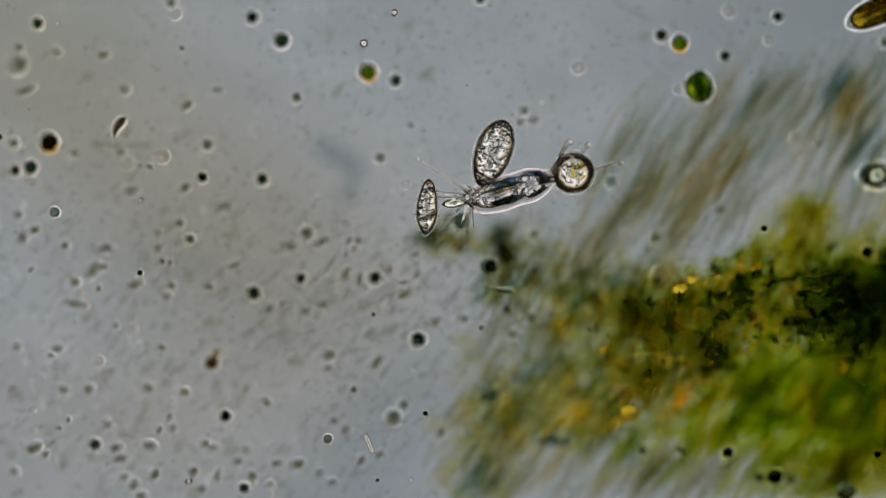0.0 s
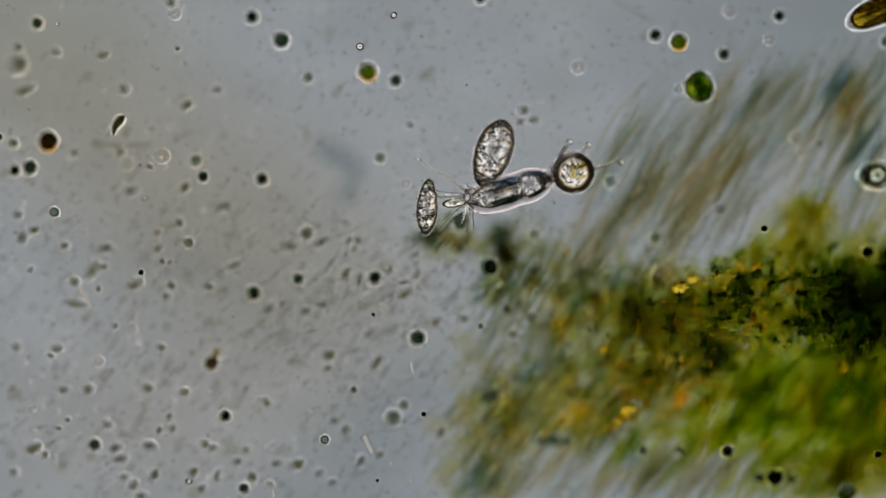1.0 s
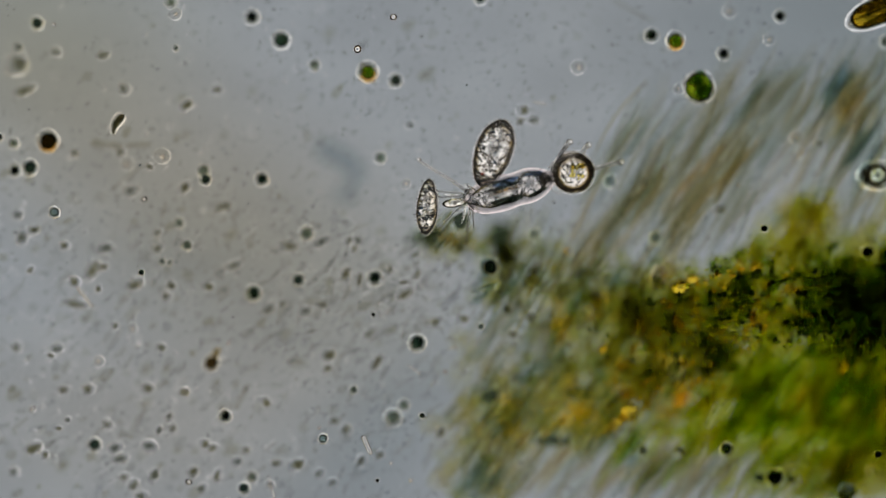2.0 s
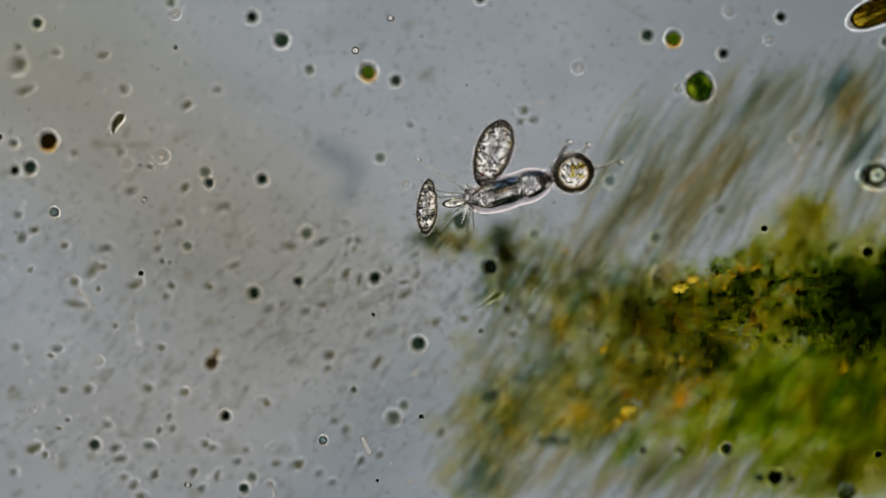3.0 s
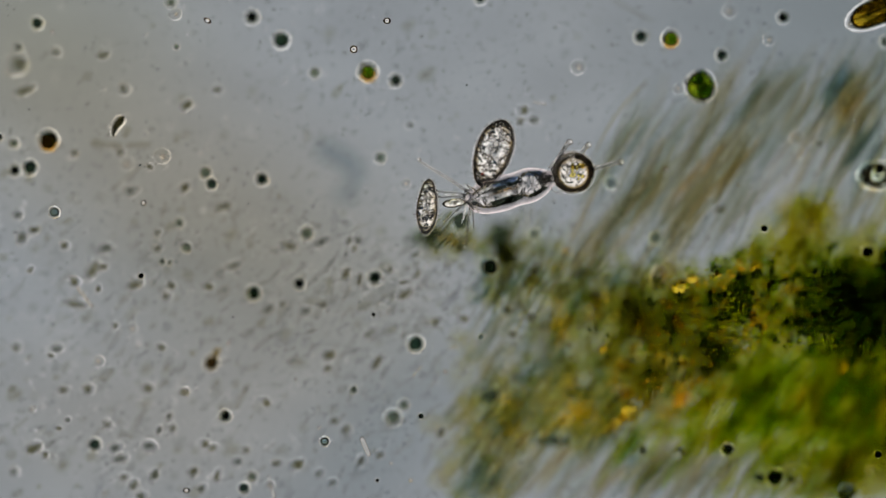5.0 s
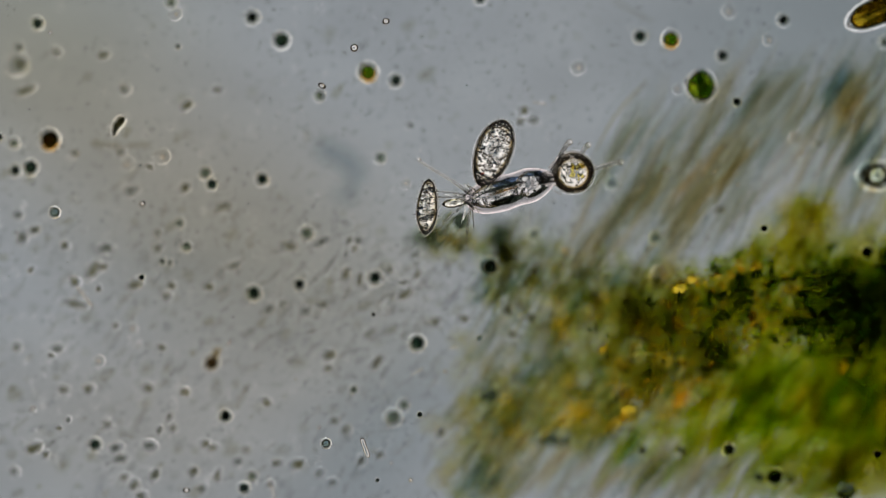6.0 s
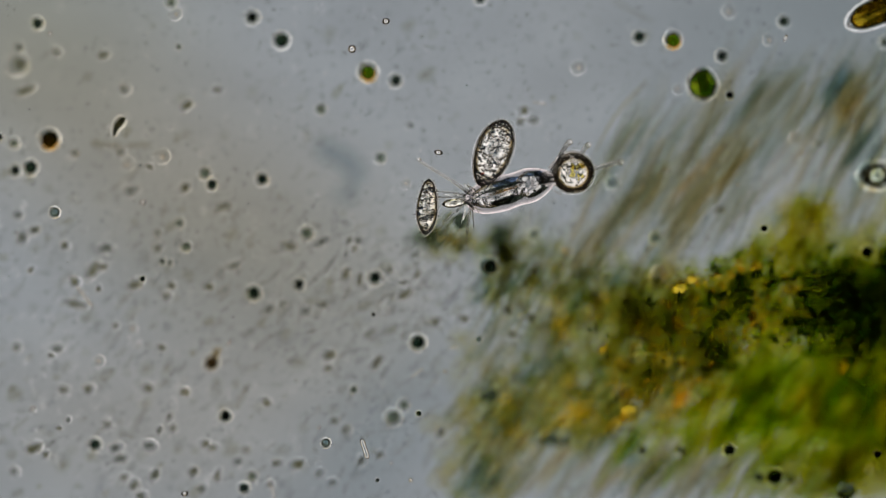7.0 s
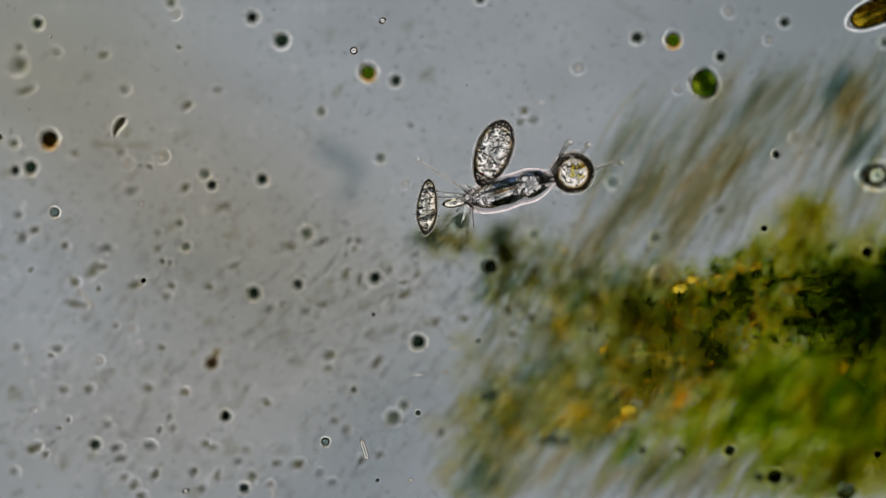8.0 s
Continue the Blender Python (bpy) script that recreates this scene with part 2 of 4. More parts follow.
def cell(u, v, r, z=-0.002, kind="dark", halo=1.42):
    label, group = SAID[kind]
    r = r * (0.92 if kind != "leaf" else 0.97)
    green = kind in ("green", "leaf")
    ob = thing("green_alga" if green else "round_cell", spot(u, v, z), 0, label, "alga" if green else "cell", group)
    a = part("halo_shell", HALO_MESH, None, ob)
    a.scale, a.rotation_euler = (r * U * halo,) * 3, (u, v, u + v)
    b = part("core", CORES[kind], None, ob)
    b.scale = (r * U * 0.95,) * 3
    if kind in NUCLEI:
        c = part("nucleus", NUCLEI[kind], None, ob, "dark nucleus")
        k = 0.88 + 0.06 * math.sin(u + 2 * v)
        c.scale, c.location = (r * U * k,) * 3, (0.08 * r * U, 0.1 * r * U, 0.12 * r * U)
        c.rotation_euler = (0, 0, u)
    # amber ball set low imitates the lens's colour fringe
    if kind in ("green", "brown"):
        c = part("rim", FRINGE_MESH, None, ob, "amber ball added as a colour fringe")
        c.scale, c.location = (r * U * 1.03,) * 3, (0.06 * r * U, -0.2 * r * U, -0.2 * r * U)
    if kind == "leaf":
        b.scale = (r * U * 0.98, r * U * 1.04, r * U * 0.9)
        for x, y, k in ((-0.25, 0.55, 0.45), (0.42, -0.42, 0.5), (0.12, 0.78, 0.42)):
            c = part("plastid", LEAF_PLASTID, None, ob)
            c.scale, c.location = (r * U * k, r * U * k, r * U * k * 0.6), (x * r * U, y * r * U, 0.4 * r * U)
    if kind == "green":
        c = part("plastid", PLASTID_MESH, None, ob, "bright green plastid")
        c.scale, c.location = (r * U * 0.42, r * U * 0.5, r * U * 0.2), (0.1 * r * U, 0, r * U * 1.0)
    return ob


BEAD_MESH = unit_ball("bead", M_BEAD)


bm_rod = bmesh.new()
sack(bm_rod, 2.0, lambda s: (1 - abs(2 * s - 1) ** 9) ** 0.5, sides=20)
ROD_MESH = mesh_of("rod", bm_rod, clear("clear_rod_wall", (0.92, 0.92, 0.92), 1.9))


def bead(u, v, r, z=0.0, long=1.0, turn=0.0):
    ob = new("clear_bead" if long < 3 else "clear_rod", BEAD_MESH if long < 3 else ROD_MESH)
    ob.matrix_basis = Matrix.Translation(spot(u, v, z)) @ pose(0, 0, 0, 0, 0, turn) @ Matrix.Diagonal((r * U * long, r * U, r * U, 1))
    return tagged(ob, "tiny clear bead with a bright middle" if long < 3 else "clear straight rod-shaped cell", "bead" if long < 3 else "rod cell", "drifting beads" if long < 3 else "drifting rods")


PALE_MESH = unit_ball("plasm", clear("pale_plasm", (0.97, 0.97, 0.97), 1.05, (0.93, 0.92, 0.90), grain=1.2), 3, 0.1)
BRIGHT_MIDDLE_MESH = unit_ball("vacuole", clear("bright_middle_glass", (0.90, 0.88, 0.85), 1.5), 3, 0.15, 4.0)


def pale(u, v, r, z=-0.004):
    ob = thing("pale_cell", spot(u, v, z), u, "pale clear round cell with a bright middle", "cell", "pale cells")
    a = part("plasm", PALE_MESH, None, ob)
    a.scale = (r * U,) * 3
    # small strong lens ball added to brighten the cell's middle
    b = part("vacuole", BRIGHT_MIDDLE_MESH, None, ob, "small clear ball added for the bright middle")
    b.scale, b.location = (r * U * 0.34,) * 3, (0.08 * r * U, 0.05 * r * U, 0.2 * r * U)
    return ob


def lump_mesh(seed):
    """An uneven crumb of silt."""
    bm = bmesh.new()
    rng = random.Random(seed)
    for _ in range(3):
        ball(bm, (rng.uniform(-0.5, 0.5), rng.uniform(-0.35, 0.35), rng.uniform(-0.2, 0.2)), rng.uniform(0.5, 0.85), 2, 0.5, seed=rng.random() * 20)
    return mesh_of("grain", bm, M_SILT)


def crumb_halo_mesh(seed):
    bm = bmesh.new()
    ball(bm, (0, 0, 0), (1.0, 0.9, 0.8), 3, 0.3, seed=seed * 3.1)
    return mesh_of("slime", bm, M_CRUMB_HALO)


M_CRUMB_HALO = clear("crumb_halo_glass", (0.97, 0.97, 0.98), 1.058)
CRUMBS = [lump_mesh(k) for k in range(6)]
CRUMB_HALOS = [crumb_halo_mesh(k) for k in range(6)]


def crumb(u, v, r, z=-0.006, turn=0.0, long=1.0):
    r, z = r * 0.92, z * 0.82
    ob = thing("silt_crumb", spot(u, v, z), 0, "small uneven crumb of buff silt with an added clear halo lump", "silt crumb", "silt crumbs")
    # the larger clear lump is added to give the crumb its light edge
    for nm, me, k, off in (("slime", CRUMB_HALOS[int(u * 7 + v * 3) % 6], 1.4, (-0.08, 0.08, -0.3)), ("grain", CRUMBS[int(u * 7 + v * 3) % 6], 1.0, (0, 0, 0))):
        p = part(nm, me, None, ob)
        p.matrix_basis = Matrix.Translation(Vector(off) * r * U) @ pose(0, 0, 0, 0, 0, turn) @ Matrix.Diagonal((r * U * long * k, r * U * k, r * U * k, 1))
    return ob


# green algae and the larger dark cells
g1 = cell(651, 128, 15, -0.0052, "green")
g2 = cell(1190, 67, 14, -0.0040, "green")
g3 = cell(1237, 154, 25, -0.0050, "leaf", 1.22)
g4 = cell(1142, 64, 10, -0.0052)
b1 = cell(86, 250, 16, -0.0052, "brown")
d1 = cell(372, 326, 9, -0.0040)
e12 = cell(364, 306, 9, -0.0052, "grey")
d2 = cell(740, 606, 13, -0.0040)
d3 = cell(449, 519, 12, -0.0052)
d4 = cell(97, 376, 8.5, -0.001, "clear", 1.5)
d6 = cell(332, 436, 8, -0.0040, "grey")
d7 = cell(867, 473, 14, -0.0040)
d8 = cell(1286, 795, 11, -0.0042, "dark", 1.25)
cell(1371, 845, 15, -0.0060, "dark", 1.2)
d9 = cell(529, 499, 9, -0.0052)
d10 = cell(552, 134, 8, -0.0052, "grey")
d11 = cell(1383, 32, 9, -0.0052)
e8 = cell(250, 485, 5, -0.001)
e9 = cell(1278, 97, 9, -0.0052)
e11 = cell(311, 84, 4.5, -0.0035, "grey")
f12 = cell(1079, 322, 11, -0.0054, "mist", 1.25)
for u, v, r, z, kind in ((498, 72, 13, -0.0052, "dark"), (700, 143, 10, -0.0052, "dark"), (446, 31, 11, -0.0058, "dark"), (54, 297, 12, -0.0052, "dark"), (27, 302, 9, -0.0054, "dark"),
                         (399, 736, 10, -0.0040, "dark"), (168, 787, 10, -0.0052, "dark"), (66, 42, 10, -0.0050, "dark"), (25, 254, 8, -0.0054, "grey"), (464, 318, 10, -0.0052, "dark"),
                         (663, 492, 11, -0.0054, "dark"), (432, 864, 9, -0.0040, "dark"), (446, 844, 8, -0.0054, "grey"), (715, 717, 8, -0.0058, "grey"), (695, 739, 12, -0.0058, "grey"),
                         (626, 690, 6, -0.0040, "grey")):
    cell(u, v, r, z, kind)
for u, v, r, z, kind in ((945, 415, 10, -0.0064, "mist"), (1160, 421, 11, -0.0054, "mist"), (1352, 405, 6, -0.002, "dark"), (1534, 446, 11, -0.0054, "dark"), (1565, 75, 8, -0.0052, "grey"),
                         (850, -2, 9, -0.0052, "dark"), (303, 5, 8, -0.0058, "grey"), (1137, 797, 8, -0.0058, "grey"), (1203, 796, 7, -0.0054, "grey"), (1553, 804, 7, -0.001, "dark"),
                         (287, 463, 5, -0.0040, "grey"), (301, 465, 4, -0.0040, "grey"), (673, 280, 8, -0.0052, "grey"), (317, 395, 7, -0.0058, "grey"), (543, 413, 10, -0.0054, "grey"), (0, 243, 6, -0.0040, "dark")):
    cell(u, v, r, z, kind, 1.22 if v > 380 and u > 900 else 1.42)

# clear beads and rods
r1 = bead(628, 91, 7.5, -0.001)
e1 = bead(257, 355, 5, 0.0, 1.2, 60)
e2 = bead(96, 52, 4)
e3 = bead(687, 34, 6, -0.001, 1.2, 20)
e5 = bead(332, 862, 5, 0.0, 1.4, 15)
e6 = cell(746, 735, 5, -0.0006)
cell(661, 557, 3.6, -0.0012)
cell(668, 850, 3.4, -0.0010)
e7 = cell(851, 588, 5, 0.0, "clear", 1.4)
e10 = bead(1178, 297, 5, -0.001)
d5 = cell(574, 781, 8, -0.0008, "clear", 1.45)
f11 = bead(522, 670, 3)
e4 = bead(645, 791, 4.5, 0.0, 4.2, -68)


def spindle():
    """A pointed clear cell that leans down into the water, away from its tip."""
    bm = bmesh.new()
    sack(bm, 56 * U, lambda s: U * (0.6 + 8.4 * min(1, 1.25 * s) ** 0.7 * min(1, 5 * (1 - s)) ** 0.5))
    for v in bm.verts:
        v.co.z -= 0.9 * (v.co.x + 28 * U)
    ob = new("spindle_cell", mesh_of("spindle_cell", bm, clear("clear_spindle_wall", (0.95, 0.96, 0.95), 1.2)))
    ob.matrix_basis = Matrix.Translation(spot(868, 536, 0)) @ pose(0, 0, 0, 0, 0, 32)
    return tagged(ob, "pointed clear spindle-shaped cell leaning down into the water", "cell")


rod1 = spindle()
rod2 = bead(738, 659, 2, 0.0, 7.0, 40)
swimmer = bead(570, 152, 5, 0.0, 1.6, -30)
dark_swimmer = cell(1316, 171, 7, -0.0025)
rod_swimmer = bead(1332, 188, 3.4, 0.0, 2.2, 55)
for u, v, r, long, turn in ((405, 607, 4, 1, 0), (565, 757, 3.5, 1, 0), (1305, 328, 4, 1, 0), (1510, 213, 4, 1.6, -30), (727, 850, 4, 1, 0), (692, 820, 3, 1, 0), (788, 658, 4, 1, 0),
                            (955, 183, 2.5, 5, -10), (150, 525, 3, 8, -52), (480, 862, 3, 7, -75), (803, 616, 2.5, 3, 10), (1008, 611, 4, 1, 0), (60, 722, 4, 1, 0)):
    bead(u, v, r, -0.0005 if long < 3 else -0.0025, long, turn)
for u, v, r, z in ((311, 26, 11, -0.003), (287, 277, 14, -0.004), (225, 290, 11, -0.006), (1023, 120, 13, -0.004), (1360, 71, 10, -0.004), (176, 639, 10, -0.003), (57, 725, 7, -0.002), (328, 692, 8, -0.003), (235, 581, 8, -0.004),
                   (1408, 245, 11, -0.005), (1418, 272, 9, -0.005), (1200, 158, 9, -0.004), (718, 326, 9, -0.003), (478, 858, 9, -0.003), (1290, 20, 12, -0.005), (1540, 836, 10, -0.006)):
    pale(u, v, r, z)

# crumbs of silt out of focus
for u, v, r, z, turn, long in ((33, 115, 17, -0.010, 0, 1), (33, 85, 8, -0.007, 0, 1), (100, 93, 8, -0.008, 0, 1), (45, 160, 8, -0.007, 20, 2), (220, 158, 9, -0.007, 0, 1), (330, 188, 8, -0.005, 35, 1.5),
                               (214, 270, 7, -0.007, 0, 1), (132, 272, 7, -0.007, 0, 1), (33, 380, 8, -0.006, 0, 1), (326, 334, 8, -0.006, 40, 1.4), (232, 338, 8, -0.008, 20, 1.5), (40, 420, 9, -0.007, 80, 1.3)):
    crumb(u, v, r, z, turn, long)
for u, v, r, z, turn, long in ((278, 412, 6, -0.006, 0, 1), (395, 366, 7, -0.008, 20, 1.8), (725, 222, 6, -0.006, 0, 1), (510, 436, 8, -0.008, -10, 1.8), (415, 470, 7, -0.006, 30, 1.7), (165, 478, 10, -0.007, 50, 1.5),
                               (133, 499, 9, -0.004, 0, 1), (240, 503, 9, -0.006, 20, 1.4), (295, 525, 7, -0.006, 0, 1), (135, 538, 7, -0.007, -10, 2.5), (203, 577, 6, -0.005, 0, 1), (102, 617, 8, -0.005, 0, 1.2)):
    crumb(u, v, r, z, turn, long)
for u, v, r, z, turn, long in ((30, 615, 8, -0.007, 0, 1), (110, 690, 7, -0.007, 0, 1.6), (157, 689, 8, -0.006, 10, 1.2), (260, 687, 8, -0.007, 0, 1.2), (470, 711, 7, -0.005, -30, 1.3), (582, 630, 9, -0.006, 30, 1.3),
                               (668, 640, 7, -0.007, 50, 1.8), (190, 751, 8, -0.007, 0, 1), (105, 758, 4, -0.003, 0, 1.3), (60, 793, 10, -0.005, 20, 1.4), (205, 793, 8, -0.005, 20, 1.5), (265, 790, 11, -0.005, 10, 1.1)):
    crumb(u, v, r, z, turn, long)
for u, v, r, z, turn, long in ((213, 812, 7, -0.006, 10, 1.8), (220, 845, 7, -0.006, 30, 1.2), (237, 858, 8, -0.005, 50, 1.2), (272, 843, 8, -0.004, 60, 1.5), (342, 836, 8, -0.006, 50, 1.2), (362, 786, 8, -0.005, 0, 1),
                               (374, 794, 7, -0.006, 10, 1.4), (385, 842, 7, -0.005, 80, 1.6), (524, 823, 9, -0.005, 30, 1.4), (25, 835, 8, -0.007, 0, 1), (250, 878, 8, -0.005, 20, 1.3), (717, 520, 9, -0.006, 30, 1.4)):
    crumb(u, v, r, z, turn, long)
for u, v, r, z, turn, long in ((926, 196, 9, -0.005, 0, 1), (945, 212, 8, -0.006, 0, 1), (922, 216, 7, -0.006, 0, 1), (1137, 323, 8, -0.008, 0, 1), (1275, 370, 8, -0.006, 20, 1.2), (1450, 255, 7, -0.006, 0, 1),
                               (898, 548, 8, -0.004, -75, 1.4), (935, 563, 9, -0.005, 10, 1.3), (907, 592, 8, -0.006, 0, 1), (819, 565, 8, -0.006, 0, 1.2), (632, 425, 7, -0.006, 0, 1)):
    crumb(u, v, r, z, turn, long)

for u, v, r, z, turn, long in ((183, 98, 7, -0.006, 10, 1.4), (265, 296, 6, -0.004, 0, 1), (115, 435, 7, -0.005, 0, 1.1), (280, 440, 7, -0.006, 30, 1.2), (185, 440, 8, -0.006, 20, 1.6), (60, 408, 7, -0.006, 15, 1.6),
                               (55, 478, 6, -0.004, 60, 1.1), (182, 473, 6, -0.005, 30, 1.2), (175, 511, 5, -0.004, 90, 1.2), (302, 505, 7, -0.005, 0, 1.1), (368, 507, 7, -0.005, 0, 1.2), (284, 615, 7, -0.005, 0, 1.2)):
    crumb(u, v, r, z, turn, long)
for u, v, r, z, turn, long in ((91, 630, 5, -0.004, 0, 1.3), (121, 743, 5, -0.003, 60, 1), (282, 761, 6, -0.004, 70, 1.1), (305, 760, 6, -0.006, 60, 1.3), (327, 694, 7, -0.005, 0, 1.2), (358, 864, 7, -0.005, 40, 1.2),
                               (80, 806, 6, -0.005, 60, 1.2), (566, 430, 7, -0.006, 25, 2.0), (617, 427, 6, -0.005, 40, 1.3), (627, 440, 5, -0.005, 60, 1.2), (612, 488, 7, -0.006, 85, 1.8), (636, 495, 5, -0.005, 82, 2.2)):
    crumb(u, v, r, z, turn, long)
for u, v, r, z, turn, long in ((477, 546, 7, -0.007, 30, 1.3), (500, 540, 6, -0.006, 60, 1.2), (540, 552, 7, -0.007, 10, 1.4), (570, 540, 7, -0.007, 20, 1.2), (578, 653, 6, -0.006, 30, 1.3), (663, 646, 6, -0.006, 60, 1.3),
                               (640, 815, 8, -0.006, 70, 1.1), (565, 838, 7, -0.006, 50, 1.2), (587, 855, 7, -0.006, 20, 1.2), (435, 797, 6, -0.007, 0, 1.2), (420, 818, 7, -0.006, 20, 1.3), (612, 762, 8, -0.008, 60, 1.2)):
    crumb(u, v, r, z, turn, long)
for u, v, r, z, turn, long in ((780, 765, 7, -0.006, 70, 1.3), (672, 805, 6, -0.006, 40, 1.2), (772, 570, 6, -0.005, 42, 1.8), (385, 160, 7, -0.006, 20, 1.2), (300, 738, 6, -0.006, 60, 1.2), (735, 450, 6, -0.005, 30, 1.4),
                               (738, 485, 6, -0.006, 70, 1.5), (715, 500, 5, -0.005, 20, 1.8), (690, 480, 6, -0.006, 60, 1.3), (655, 590, 7, -0.007, 45, 2.0), (590, 745, 6, -0.007, 20, 1.3), (490, 820, 6, -0.006, 5, 1.8)):
    crumb(u, v, r, z, turn, long)

# ---- ciliates ----
def ciliate(name, u, v, z, length, turn, profile, label, grains, spots):
    ob = thing(name, spot(u, v, z), turn, label, "ciliate")
    bm = bmesh.new()
    sack(bm, length, profile)
    part("pellicle", bm, M_WALL, ob, "thick dark-edged clear skin")
    bm = bmesh.new()
    sack(bm, length * 1.04, lambda s: profile(s) + 3 * U * math.sin(math.pi * s) ** 0.5)
    part("halo_shell", bm, M_FAINT_HALO, ob, "faint clear shell added for the halo")
    rng = random.Random(round(length / U))
    for nm, mat, share, low, high, small, large in (("granules", M_GRAIN_BRIGHT, 0.52, -3, 4, 1.5, 3.3), ("dark_granules", M_GRAIN_DARK, 0.26, -3, 3, 0.7, 1.6), ("blue_granules", M_GRAIN_BLUE, 0.07, -12, -5, 1.4, 2.8)):
        bm = bmesh.new()
        for _ in range(int(grains * share)):
            s = rng.uniform(0.1, 0.92)
            while rng.random() > profile(s) / profile(0.5):
                s = rng.uniform(0.1, 0.92)
            ball(bm, (length * (s - 0.5), rng.uniform(-0.53, 0.53) * profile(s), rng.uniform(low, high) * 0.03 * profile(s)), rng.uniform(small, large) * U, 2, 0.3, seed=s * 40)
        tagged(part(nm, bm, mat, ob), kind="stuff")
    for s, q, r, mat, nm in spots:
        bm = bmesh.new()
        ball(bm, (length * (s - 0.5), q * U, 0.3 * profile(s)), r * U, 2)
        part(nm, bm, mat, ob)
    bm = bmesh.new()
    for _ in range(220):
        s, a = rng.uniform(0.02, 0.98), rng.uniform(0, 2 * math.pi)
        r = profile(s)
        base = Vector((length * (s - 0.5), r * math.cos(a), r * math.sin(a)))
        way = Vector((rng.uniform(-0.5, 0.5) + (s - 0.5), math.cos(a), math.sin(a))).normalized()
        tip = base + way * rng.uniform(4, 8) * U
        tube(bm, [base - way * U, (base + tip) / 2 + Vector((rng.uniform(-1, 1), rng.uniform(-1, 1), 0)) * U, tip], [0.35 * U, 0.3 * U, 0.12 * U], 4)
    tagged(part("cilia", bm, M_CILIA, ob, "fringe of fine short hairs"), kind="stuff")
    return ob


def egg(width, lean, power):
    return lambda s: width * U * max(1 - (2 * s - 1) ** 2, 0) ** power * (1 + lean * (2 * s - 1))


oval = ciliate("ciliate", 872, 272, 0.0, 126 * U, 70, egg(33.0, 0.12, 0.56), "oval clear ciliate full of pale granules, held by tentacles", 320, [(0.2, 3, 3, M_RED, "orange_granule")])
def lemon_shape(s):
    """Blunt-necked at the head, widest past the middle, pointed behind."""
    return 18.6 * U * (max(1 - ((s - 0.56) / 0.63) ** 2, 0) ** 0.8 * min(1, s / 0.05) ** 0.5 if s < 0.56 else max(1 - ((s - 0.56) / 0.44) ** 2, 0) ** 0.65)


lemon = ciliate("ciliate", 756, 367, 0.0, 100 * U, -94, lemon_shape, "slim lemon-shaped ciliate with granules, held by tentacles", 150, [])


# ---- the suctorian ----
def suctorian():
    a, b = Vector((828, 358)), Vector((980, 314))
    turn = math.degrees(math.atan2(-(b - a).y, (b - a).x))
    long = (b - a).length * U
    mid = (a + b) / 2
    ob = thing("suctorian", spot(*mid, 0.0), turn, "clear two-lobed suctorian with knobbed feeding tentacles", "suctorian")
    back = ob.matrix_basis.inverted()

    def at(u, v, z=0.0):
        return back @ spot(u, v, z)

    def lobes(s):
        return U * (3 + 21 * math.exp(-((s - 0.30) / 0.23) ** 2) + 19 * math.exp(-((s - 0.74) / 0.16) ** 2)) * min(1, 6 * s + 0.35) * min(1, 5 * (1 - s) + 0.3)

    # clear outer shell added to give the body its bright pink-white edge
    bm = bmesh.new()
    sack(bm, long * 1.05, lambda s: U * (31.5 * max(1 - abs(2 * s - 1) ** 3.4, 0) ** 0.55 * (1 - 0.30 * max(0, (s - 0.70) / 0.30) ** 1.5) - 2.4 * math.exp(-((s - 0.56) / 0.09) ** 2) + 1), bend=-2 * U)
    part("sheath", bm, M_SHEATH, ob, "clear bright-edged sheath")
    bm = bmesh.new()
    sack(bm, long * 0.98, lambda s: lobes(s) * 0.86 + 2 * U, rough=0.1)
    part("body", bm, M_SAC, ob, "clear granular plasm")
    rng = random.Random(4)
    for nm, mat, count in (("granules", M_GRAIN_BRIGHT, 130), ("dark_granules", M_GRAIN_DARK, 110)):
        bm = bmesh.new()
        for _ in range(count):
            s, q, w = rng.uniform(0.05, 0.95), rng.uniform(-0.7, 0.7), rng.uniform(-0.1, 0.6)
            ball(bm, (long * (s - 0.5), q * lobes(s), w * lobes(s)), rng.uniform(0.9, 2.4) * U, 2)
        tagged(part(nm, bm, mat, ob), kind="stuff")
    # the olive ones are dark bands set along the lobes' inner edges
    for u, v, size, tilt, mat, nm in ((895, 323, (24, 6, 7), 18, M_BLUE, "vacuole"), (898, 354, (28, 7.5, 8), 13, M_OLIVE, "dark_band"), (888, 333, (38, 3.2, 6), 18, M_OLIVE, "dark_band"), (893, 338, (34, 1.5, 4), 18, M_AMBER_FOLD, "amber_fold"), (951, 340, (19, 4.5, 6), 27, M_OLIVE, "dark_band"), (942, 309, (18, 4.5, 6), 13, M_BLUE, "vacuole")):
        bm = bmesh.new()
        ball(bm, (0, 0, 0), [k * U for k in size], 3, 0.25, Matrix.Rotation(radians(tilt - turn), 3, "Z"), u)
        p = part(nm, bm, mat, ob)
        p.location = at(u, v, 0.0012)
    bm = bmesh.new()
    ball(bm, (0, 0, 0), (13 * U, 15 * U, 12 * U), 3, 0.5)
    p = part("mouth_knot", bm, M_KNOT, ob)
    p.location = at(834, 347, 0.0004)
    bm = bmesh.new()
    for _ in range(26):
        ball(bm, (rng.gauss(0, 6) * U, rng.gauss(0, 8) * U, rng.uniform(4, 16) * U), rng.uniform(1.2, 3.2) * U, 2)
    p = tagged(part("mouth_granules", bm, M_GRAIN_CLEAR, ob), kind="stuff")
    p.location = at(833, 348, 0.0002)
    bm = bmesh.new()
